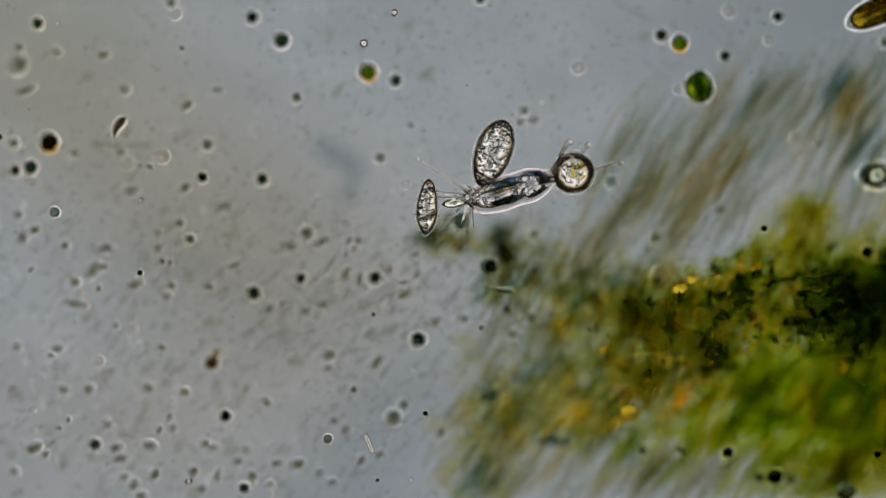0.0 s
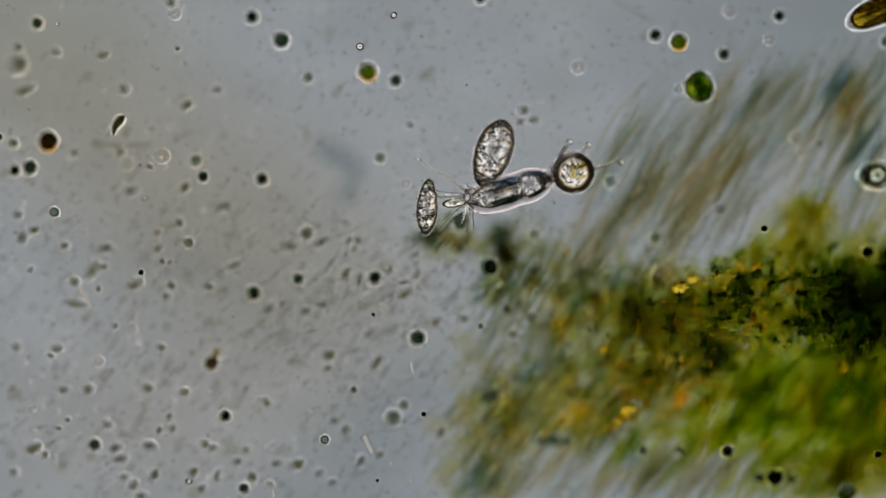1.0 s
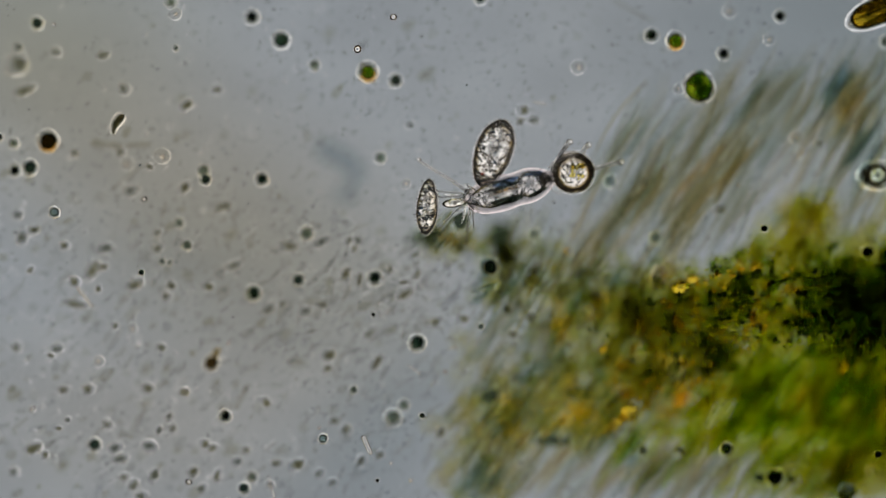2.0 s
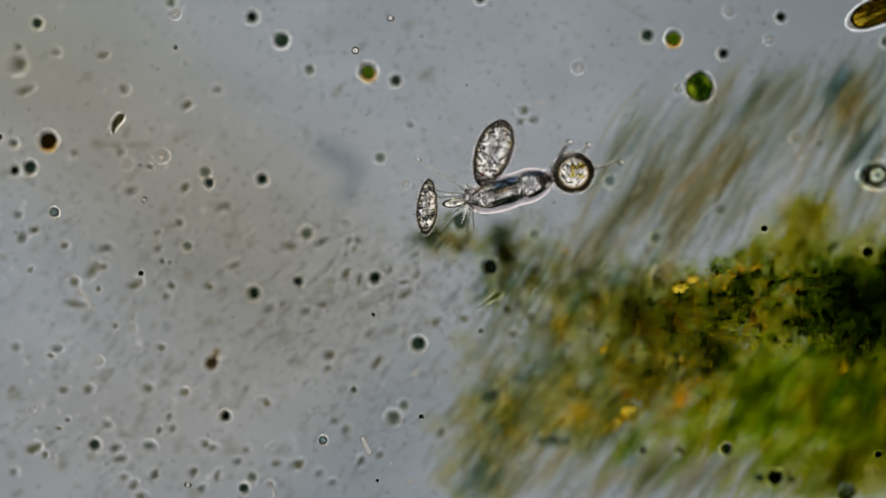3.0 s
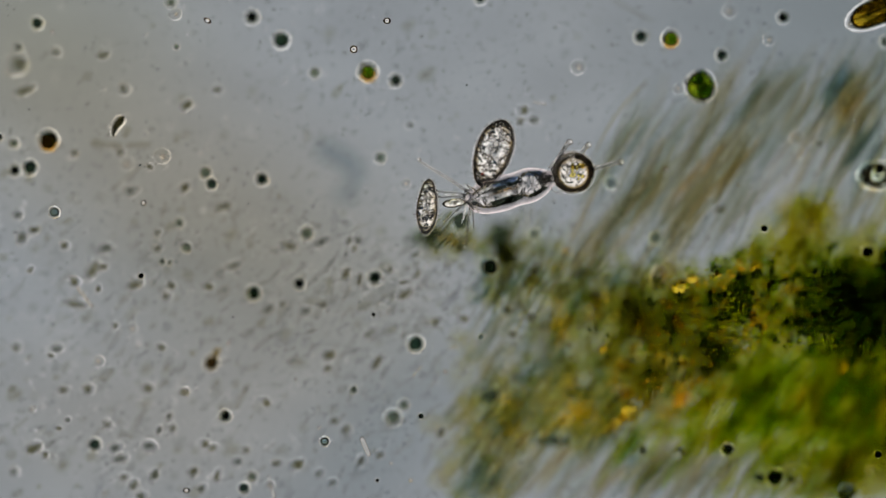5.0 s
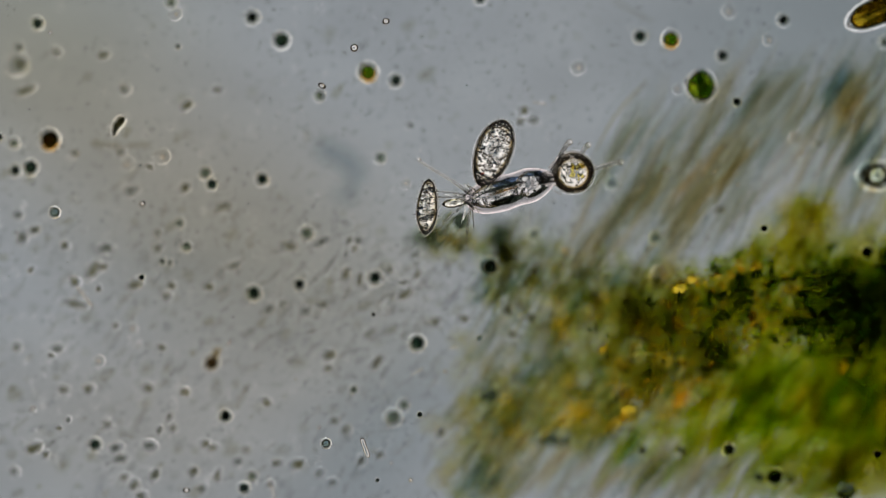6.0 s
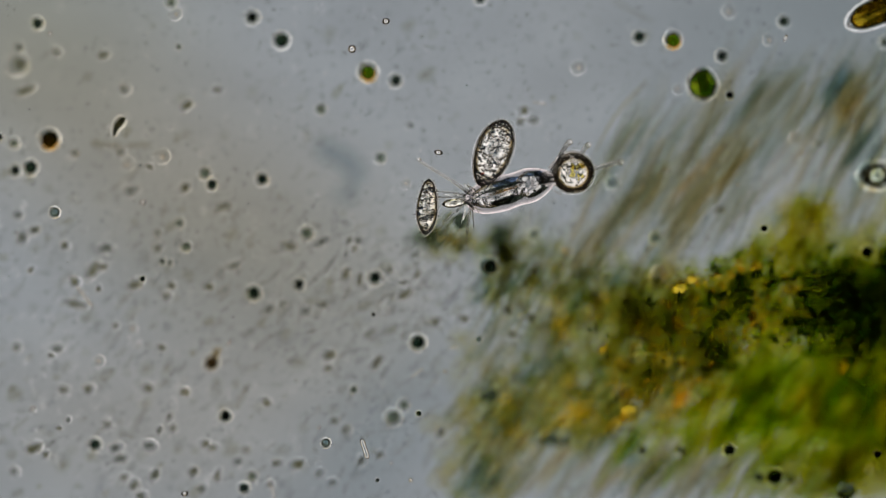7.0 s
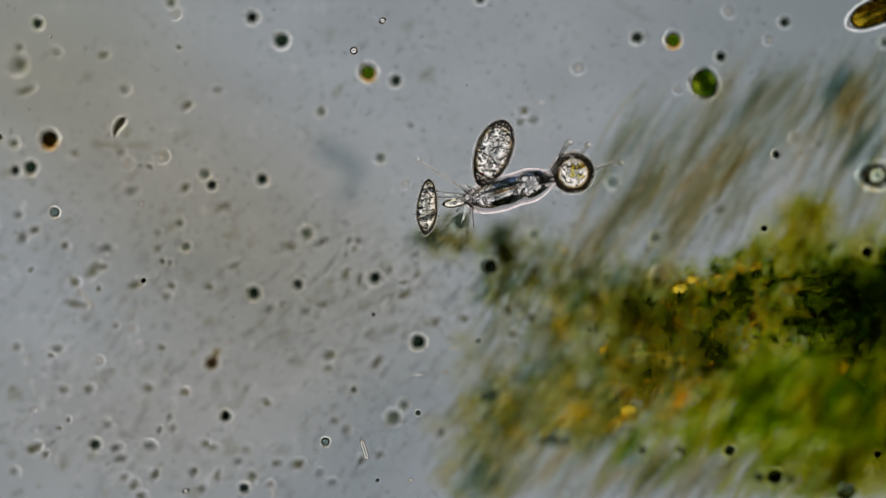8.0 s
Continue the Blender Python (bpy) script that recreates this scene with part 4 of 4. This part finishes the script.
for u, v, r, z, long, turn in ((868, 700, 14, -0.0085, 1.2, 10), (978, 779, 11, -0.0095, 1.35, 5), (1000, 783, 6, -0.008, 1.2, 30), (957, 782, 6, -0.008, 1.3, 10), (1497, 872, 15, -0.0055, 1.2, 20), (1343, 845, 8, -0.007, 1.3, 0), (1400, 848, 7, -0.007, 1.2, 40), (1262, 630, 20, -0.010, 1.3, 50), (1108, 535, 11, -0.010, 1.4, 60), (815, 391, 13, -0.0045, 1.2, 60), (886, 418, 24, -0.017, 1.3, 70), (888, 445, 18, -0.015, 1.2, 70), (768, 418, 15, -0.015, 1.8, 20), (735, 425, 10, -0.014, 1.6, 20)):
    glow(u, v, r, z, M_CLOT, "dark_clot", "dark greenish clot of decayed matter", "clot", long, turn)
for u, v, r, z, long, turn in ((1165, 490, 20, -0.0065, 0.7, -10), (1182, 478, 13, -0.0065, 1.3, 70)):
    glow(u, v, r, z, M_SHEATH, "empty_shell", "clear empty curved shell among detritus", "shell", long, turn)
M_SMEAR = filter_of("grey_blue_slime", [(0, (0.86, 0.90, 0.92)), (1, (0.90, 0.93, 0.94))], "object")
for u, v, r, z, long, turn in ((590, 272, 24, -0.018, 1.3, -20), (628, 300, 20, -0.018, 1.5, -60), (612, 342, 18, -0.019, 1.3, 40)):
    glow(u, v, r, z, M_SMEAR, "slime_cloud", "faint grey-blue cloud of slime deep in the water", "slime cloud", long, turn)
M_STREAK = filter_of("faint_slime_streak", [(0, (0.93, 0.92, 0.88)), (1, (0.96, 0.95, 0.92))], "object")
bm_streak = bmesh.new()
sack(bm_streak, 2.0, lambda q: (1 - abs(2 * q - 1) ** 6) ** 0.5, sides=12, rings=16, rough=0.35)
STREAK_MESH = mesh_of("faint_streak", bm_streak, M_STREAK)
for u, v, half, r, z, turn in ((188, 256, 30, 6, -0.006, -4), (246, 257, 24, 6, -0.006, 3), (428, 702, 26, 5.5, -0.005, 62), (1120, 20, 42, 3, -0.007, -28), (225, 315, 40, 2.5, -0.006, 38)):
    ob = new("faint_streak", STREAK_MESH)
    ob.matrix_basis = Matrix.Translation(spot(u, v, z)) @ pose(0, 0, 0, 0, 0, turn) @ Matrix.Diagonal((half * U, r * U, r * U, 1))
    tagged(ob, "faint buff streak of slime in the water", "slime streak", "slime streaks")


def tuft(u, v, ru, rv, count, z0, z1, long, wide, lean, seed, mat=M_STRAND):
    ob = thing("filament_tuft", spot(u, v, (z0 + z1) / 2), 0, "tuft of soft tan and grey algal filaments", "filaments", "filament tufts")
    rng = random.Random(seed)
    back = ob.matrix_basis.inverted()
    for _ in range(count):
        x, y, z, a = u + rng.uniform(-0.8, 0.8) * ru, v + rng.uniform(-0.8, 0.8) * rv, rng.uniform(z0, z1), radians(lean + rng.gauss(0, 7))
        n, h, w, c = 7, rng.uniform(0.5, 1.2) * long / 2, rng.uniform(0.4, 1.3) * wide, rng.uniform(-0.15, 0.15)
        pts = []
        for i in range(n):
            q = 2 * i / (n - 1) - 1
            pts.append(back @ spot(x + h * (q * math.cos(a) - c * q * q * math.sin(a)), y - h * (q * math.sin(a) + c * q * q * math.cos(a)), z))
        bm = bmesh.new()
        tube(bm, pts, [w * U * max(1 - abs(2 * i / (n - 1) - 1) ** 3, 0.15) for i in range(n)], 8)
        part("filament", bm, mat, ob)
    return ob


for row in ((1210, 300, 165, 120, 165, -0.013, -0.005, 210, 4, 58, 1), (1345, 200, 115, 85, 72, -0.013, -0.005, 180, 4, 55, 2), (1365, 170, 60, 45, 37, -0.013, -0.005, 110, 4, 55, 12), (1505, 230, 80, 130, 105, -0.013, -0.005, 200, 4, 60, 3),
            (1130, 390, 130, 80, 77, -0.013, -0.005, 160, 4, 58, 4), (970, 460, 110, 80, 130, -0.014, -0.006, 110, 3.2, 60, 5), (1050, 830, 260, 60, 109, -0.014, -0.006, 130, 4, 50, 6),
            (1330, 840, 260, 50, 143, -0.017, -0.009, 120, 4, 52, 7), (860, 790, 90, 100, 91, -0.014, -0.006, 120, 4, 52, 8), (1490, 380, 110, 90, 45, -0.013, -0.005, 160, 4, 60, 9),
            (930, 620, 110, 90, 104, -0.014, -0.006, 100, 4, 55, 10)):
    tuft(*row)
M_AMBER_STRAND = filter_of("amber_strand_wall", [(0, (1.0, 0.95, 0.85)), (0.5, (1.0, 0.965, 0.82)), (1, (1.0, 0.935, 0.87))], "object")
for row in ((1510, 195, 34, 50, 12, -0.011, -0.005, 100, 5, 62, 21), (1255, 290, 70, 60, 12, -0.012, -0.005, 130, 4.5, 58, 22), (1200, 325, 90, 70, 26, -0.012, -0.005, 130, 3.5, 60, 24), (1060, 430, 60, 40, 9, -0.012, -0.006, 80, 3.5, 58, 25), (1150, 840, 240, 40, 30, -0.012, -0.006, 90, 3.5, 54, 26), (1480, 850, 90, 36, 16, -0.012, -0.006, 80, 3.5, 54, 27), (1420, 400, 50, 30, 7, -0.014, -0.009, 80, 8, 55, 23)):
    tagged(tuft(*row, M_AMBER_STRAND), "tuft of soft amber algal filaments")
M_FINE_STRAND = filter_of("fine_strand_wall", [(0, (0.99, 0.92, 0.66)), (0.25, (0.70, 0.74, 0.66)), (0.5, (0.98, 0.94, 0.72)), (0.75, (0.74, 0.84, 0.86)), (1, (0.97, 0.88, 0.62))], "object")
M_GREEN_STRAND = filter_of("green_strand_wall", [(0, (0.96, 0.98, 0.56)), (0.35, (0.76, 0.86, 0.48)), (0.65, (0.99, 0.94, 0.54)), (1, (0.86, 0.94, 0.62))], "object")
for row in ((1040, 520, 150, 75, 90, -0.009, -0.003, 60, 1.7, 56, 31), (980, 720, 170, 70, 80, -0.010, -0.004, 60, 1.9, 54, 32), (1180, 640, 130, 90, 70, -0.009, -0.003, 50, 1.7, 56, 33),
            (900, 520, 60, 80, 40, -0.009, -0.004, 60, 2.0, 60, 34), (795, 408, 60, 36, 60, -0.006, -0.001, 40, 1.5, 48, 35), (870, 800, 70, 70, 34, -0.010, -0.004, 60, 1.9, 54, 36)):
    tagged(tuft(*row, M_FINE_STRAND), "fine soft brown and grey threads in detritus")
for row in ((1420, 700, 170, 85, 170, -0.011, -0.004, 90, 2.6, 56, 41), (1250, 805, 240, 60, 70, -0.013, -0.006, 90, 3.5, 54, 42), (1400, 850, 150, 36, 40, -0.013, -0.006, 90, 3.5, 54, 44), (1400, 430, 90, 40, 30, -0.016, -0.009, 70, 4, 55, 43)):
    tagged(tuft(*row, M_GREEN_STRAND), "fine soft green algal threads")

# with the amber strands, these too carry painted colour fringing
M_TEAL_STRAND = filter_of("grey_green_strand_wall", [(0, (0.72, 0.82, 0.84)), (0.5, (0.80, 0.88, 0.86)), (1, (0.74, 0.82, 0.88))], "object")
for row in ((1482, 152, 34, 26, 9, -0.013, -0.007, 90, 6, 50, 61), (1508, 268, 34, 30, 12, -0.013, -0.007, 100, 6, 54, 62), (855, 845, 40, 36, 9, -0.013, -0.008, 80, 5, 54, 66), (880, 505, 40, 40, 8, -0.011, -0.006, 70, 4, 58, 67),
            (1090, 790, 60, 26, 8, -0.014, -0.009, 70, 6, 50, 68), (1290, 650, 50, 40, 7, -0.011, -0.006, 80, 4, 55, 69), (960, 640, 60, 40, 8, -0.013, -0.008, 70, 5, 56, 70), (1060, 500, 50, 40, 8, -0.012, -0.007, 60, 5, 60, 71)):
    tagged(tuft(*row, M_TEAL_STRAND), "tuft of soft grey-green algal filaments")
for row in ((1500, 180, 10, 16, 5, -0.012, -0.008, 90, 5, 66, 64), (1525, 215, 10, 14, 4, -0.012, -0.008, 80, 5, 60, 65)):
    tagged(tuft(*row, M_AMBER_STRAND), "tuft of soft amber algal filaments")
M_GOLD_STRAND = filter_of("gold_strand_wall", [(0, (1.0, 0.97, 0.62)), (0.5, (1.0, 0.93, 0.52)), (1, (0.98, 0.97, 0.60))], "object")
for row in ((1490, 700, 90, 70, 34, -0.010, -0.005, 80, 5, 57, 51), (1190, 690, 110, 60, 30, -0.011, -0.006, 60, 5, 55, 52), (1000, 745, 130, 36, 34, -0.011, -0.006, 46, 5, 52, 53), (1330, 590, 120, 50, 24, -0.009, -0.004, 40, 3.5, 55, 54)):
    tagged(tuft(*row, M_GOLD_STRAND), "soft golden algal threads in the mat")

# silt too fine to count, mottle and streaks added as background relief, and black specks
scatter("fine_silt", M_SILT_FINE, "fine pale silt strewn in the water", "silt",
        ((200, 480, 420, 200, -25, 95), (250, 780, 420, 160, 0, 110), (500, 560, 300, 220, 0, 50), (300, 200, 500, 300, 0, 40), (700, 520, 140, 100, 0, 45), (900, 100, 800, 160, 0, 30)),
        (3, 9), 1.8, (-0.010, -0.004), lean=40, seed=8, flat=0.7)
# faint dark flecks and bright clear ones together imitate embossed light and dark
scatter("bacterial_lawn", filter_of("bacterial_lawn", [(0, (0.965, 0.965, 0.96)), (0.6, (0.985, 0.985, 0.98)), (1, (0.97, 0.975, 0.98))]), "faint dark flecks added for the background's mottle", "bacteria",
        ((784, 441, 900, 560, 0, 4600),), (2, 5), 1.35, (-0.006, -0.002), lean=38, detail=1, seed=12)
scatter("bright_mottle", clear("bright_mottle_glass", (0.98, 0.98, 0.99), 1.10), "clear flecks added as bright spots of the background's mottle", "slime",
        ((500, 441, 640, 520, 0, 900), (300, 640, 380, 280, 0, 500), (725, 505, 95, 75, 30, 170)), (1.1, 3.0), 2.2, (-0.008, -0.004), lean=38, detail=1, seed=13)
# long faint flakes paint in the soft diagonal relief
scatter("film_streaks", filter_of("film_streaks", [(0, (0.978, 0.985, 0.995)), (0.35, (0.995, 0.988, 0.972)), (0.7, (0.982, 0.982, 0.978)), (1, (0.99, 0.99, 0.995))]), "faint buff and bluish streaks added for the background's relief", "film",
        ((380, 620, 460, 300, 0, 380), (700, 560, 160, 200, 40, 120)), (3, 7), 4.5, (-0.006, -0.0025), lean=44, detail=1, seed=28)
scatter("black_specks", M_SPECK, "scattered tiny black specks of dust", "dust",
        ((784, 441, 900, 540, 0, 170),), (0.6, 1.7), 1.3, (-0.0008, 0.0004), detail=1, seed=9)


# ---- what drifts and swims ----
def drift(ob, z, rows):
    """Key a drifting thing by seconds, u, v and, where it turns, degrees."""
    walk(ob, [(t, Matrix.Translation(spot(u, v, z)) @ pose(0, 0, 0, 0, 0, turn[0] if turn else 0)) for t, u, v, *turn in rows])


def motions():
    drift(g2, -0.0040, [(0, 1203, 77), (0.5, 1202, 75), (1, 1201, 75), (1.5, 1198, 74), (3, 1191, 69), (3.5, 1190, 67), (4, 1187, 69), (4.5, 1186, 69), (6, 1187, 70), (6.5, 1187, 70), (7, 1191, 71), (8, 1191, 71)])
    drift(g3, -0.0050, [(0, 1236, 155), (4, 1237, 155), (4.5, 1238, 154), (6, 1240, 153), (7, 1243, 150), (8, 1246, 149)])
    drift(g4, -0.0052, [(0, 1170, 63), (0.5, 1163, 65), (1, 1159, 63), (1.5, 1156, 63), (3, 1145, 64), (4, 1138, 65), (4.5, 1135, 66), (6, 1132, 65), (7, 1131, 66), (8, 1127, 67)])
    drift(b1, -0.0052, [(0, 87, 253), (1, 86, 251), (4.5, 86, 250), (6, 88, 248), (8, 87, 247)])
    drift(d1, -0.0040, [(0, 358, 314), (1, 360, 313), (1.5, 362, 315), (3, 370, 324), (3.5, 373, 326), (4.5, 375, 326), (8, 375, 328)])
    drift(e12, -0.0052, [(0, 367, 257), (0.5, 358, 272), (1, 347, 285), (1.5, 355, 298), (3, 363, 305), (4.5, 364, 306), (8, 362, 308)])
    drift(d2, -0.0040, [(0, 740, 602), (1, 739, 599), (1.5, 738, 605), (3, 740, 609), (3.5, 739, 611), (4.5, 735, 610), (6, 738, 608), (8, 740, 606)])
    drift(d5, 0.0, [(0, 580, 777), (0.5, 577, 777), (1, 575, 778), (1.5, 572, 776), (3, 572, 779), (3.5, 571, 781), (4.5, 573, 780), (6, 577, 785), (8, 576, 782)])
    drift(d6, -0.0040, [(0, 336, 424), (0.5, 337, 426), (1, 334, 430), (1.5, 331, 433), (3, 332, 436), (3.5, 332, 438), (4.5, 331, 439), (6, 330, 437), (8, 329, 437)])
    drift(d8, -0.0040, [(0, 1288, 801), (1, 1287, 798), (1.5, 1286, 795), (3, 1285, 794), (4.5, 1286, 795), (6, 1290, 796), (8, 1291, 798)])
    drift(d9, -0.0052, [(0, 532, 493), (1, 528, 494), (3, 528, 498), (4.5, 530, 501), (6, 530, 504), (8, 527, 504)])
    drift(d10, -0.0052, [(0, 525, 173), (0.5, 524, 166), (1, 546, 138), (1.5, 560, 116), (3, 548, 124), (3.5, 552, 134), (4, 562, 126), (4.5, 555, 121), (6, 566, 170), (7, 568, 194), (8, 568, 198)])
    drift(d11, -0.0052, [(0, 1376, 30), (1.5, 1379, 29), (3, 1381, 31), (4.5, 1385, 31), (6, 1386, 36), (8, 1388, 40)])
    drift(e8, -0.001, [(0, 248, 483), (1.5, 251, 482), (4, 250, 486), (6, 251, 491), (8, 254, 497)])
    drift(e9, -0.0052, [(0, 1283, 100), (1, 1280, 97), (3, 1279, 96), (4.5, 1276, 98), (6, 1278, 99), (8, 1275, 101)])
    drift(e11, -0.0035, [(0, 322, 86), (1, 315, 87), (3, 311, 85), (4.5, 312, 84), (6, 315, 83), (8, 317, 84)])
    drift(f12, -0.0054, [(0, 1082, 322), (3, 1079, 321), (4.5, 1081, 324), (6, 1083, 324), (8, 1084, 323)])
    drift(r1, -0.001, [(0, 644, 77), (0.5, 641, 80), (1, 637, 83), (1.5, 635, 86), (3, 629, 90), (3.5, 628, 92), (4.5, 626, 90), (6, 627, 85), (7, 623, 87), (8, 626, 90)])
    drift(e1, 0.0, [(0, 249, 355, 60), (0.5, 258, 351, 40), (1.5, 256, 352, 20), (3, 256, 354, 60), (4, 261, 356, 70), (4.5, 258, 358, 50), (6, 252, 361, 30), (7, 253, 358, 10), (8, 250, 361, -10)])
    drift(e2, 0.0, [(0, 102, 42), (0.5, 99, 38), (1, 102, 43), (1.5, 98, 43), (3, 95, 51), (4.5, 95, 58), (6, 89, 58), (8, 89, 64)])
    drift(e3, -0.001, [(0, 698, 23, 80), (0.5, 697, 24, 60), (1, 697, 28, 45), (1.5, 697, 30, 20), (3, 691, 33, 0), (3.5, 687, 35, -5), (4.5, 686, 37, -5), (6, 683, 38, 15), (7, 683, 38, 0), (8, 677, 37, 50)])
    drift(e4, 0.0, [(0, 653, 785, -68), (1, 651, 786, -68), (3, 648, 789, -66), (4.5, 647, 790, -66), (6, 646, 793, -70), (8, 645, 796, -72)])
    drift(e5, 0.0, [(0, 334, 852, 15), (1.5, 335, 852, -20), (3, 333, 858, -10), (4, 332, 866, 5), (4.5, 330, 868, 0), (6, 330, 868, 0), (7, 327, 874, 10), (8, 329, 869, 20)])
    drift(e6, 0.0, [(0, 753, 732), (1, 750, 733), (3, 746, 737), (4.5, 746, 737), (6, 743, 734), (8, 740, 731)])
    drift(e7, 0.0, [(0, 852, 581), (1.5, 851, 577), (3, 852, 586), (3.5, 851, 590), (4.5, 852, 595), (6, 849, 599), (8, 847, 604)])
    drift(e10, -0.001, [(0, 1184, 294), (1, 1182, 295), (3, 1174, 296), (4.5, 1177, 298), (6, 1182, 301), (8, 1179, 302)])
    drift(f11, 0.0, [(0, 531, 664), (1, 527, 668), (3, 523, 671), (6, 523, 671), (8, 522, 678)])
    walk(rod1, [(t, Matrix.Translation(spot(u, v, z)) @ pose(0, 0, 0, 0, 0, turn)) for t, u, v, z, turn in (
        (0, 884, 514, 0, -10), (0.5, 876, 512, 0, 5), (1, 862, 506, 0, 10), (1.5, 858, 504, 0, 12), (3, 866, 532, 0, 30), (3.5, 868, 536, 0, 32), (4.5, 890, 548, -0.006, 70), (6, 897, 556, -0.009, 80), (8, 899, 556, -0.009, 78))])
    drift(rod2, 0.0, [(0, 730, 655, -50), (0.5, 728, 650, -80), (1.5, 730, 652, -70), (3, 736, 658, 55), (3.5, 737, 660, 60), (4.5, 738, 657, 58), (6, 738, 658, 30), (7, 738, 660, 38), (8, 739, 664, 4)])
    drift(comma, -0.003, [(0, 209, 225), (1, 208, 222), (3, 207, 219), (3.5, 207, 221), (6, 208, 224), (8, 209, 225)])
    walk(rod_swimmer, [(t, Matrix.Translation(spot(u, v, z)) @ pose(0, 0, 0, 0, 0, turn)) for t, u, v, z, turn in (
        (0, 1000, 800, -0.020, 40), (4.7, 1103, 600, -0.018, 40), (5.8, 1235, 355, -0.003, 35), (6.2, 1290, 259, 0, 35), (6.5, 1332, 188, 0, 60), (6.8, 1367, 114, 0, 72), (7, 1390, 68, 0, 70), (8, 1510, -166, 0, 62))])
    drift(dark_swimmer, -0.0025, [(0, 1640, 330), (4.7, 1600, 320), (5.8, 1330, 190), (5.9, 1317, 184), (6, 1304, 181), (6.2, 1279, 167), (6.6, 1262, 160), (7, 1291, 169), (7.2, 1316, 171), (7.4, 1330, 192), (7.6, 1345, 221), (7.8, 1357, 245), (8, 1373, 274)])
    walk(swimmer, [(t, Matrix.Translation(spot(u, v, z)) @ pose(0, 0, 0, 0, 0, turn)) for t, u, v, z, turn in (
        (0, -330, -260, 0, -30), (3, 20, -130, 0, -30), (4.5, 275, -12, 0, -30), (6, 570, 152, 0, -30), (6.5, 680, 216, 0, -28), (7, 776, 270, 0, -12), (7.2, 812, 292, -0.002, -30), (7.5, 862, 330, -0.009, -35), (8, 940, 392, -0.011, -35))])


motions()
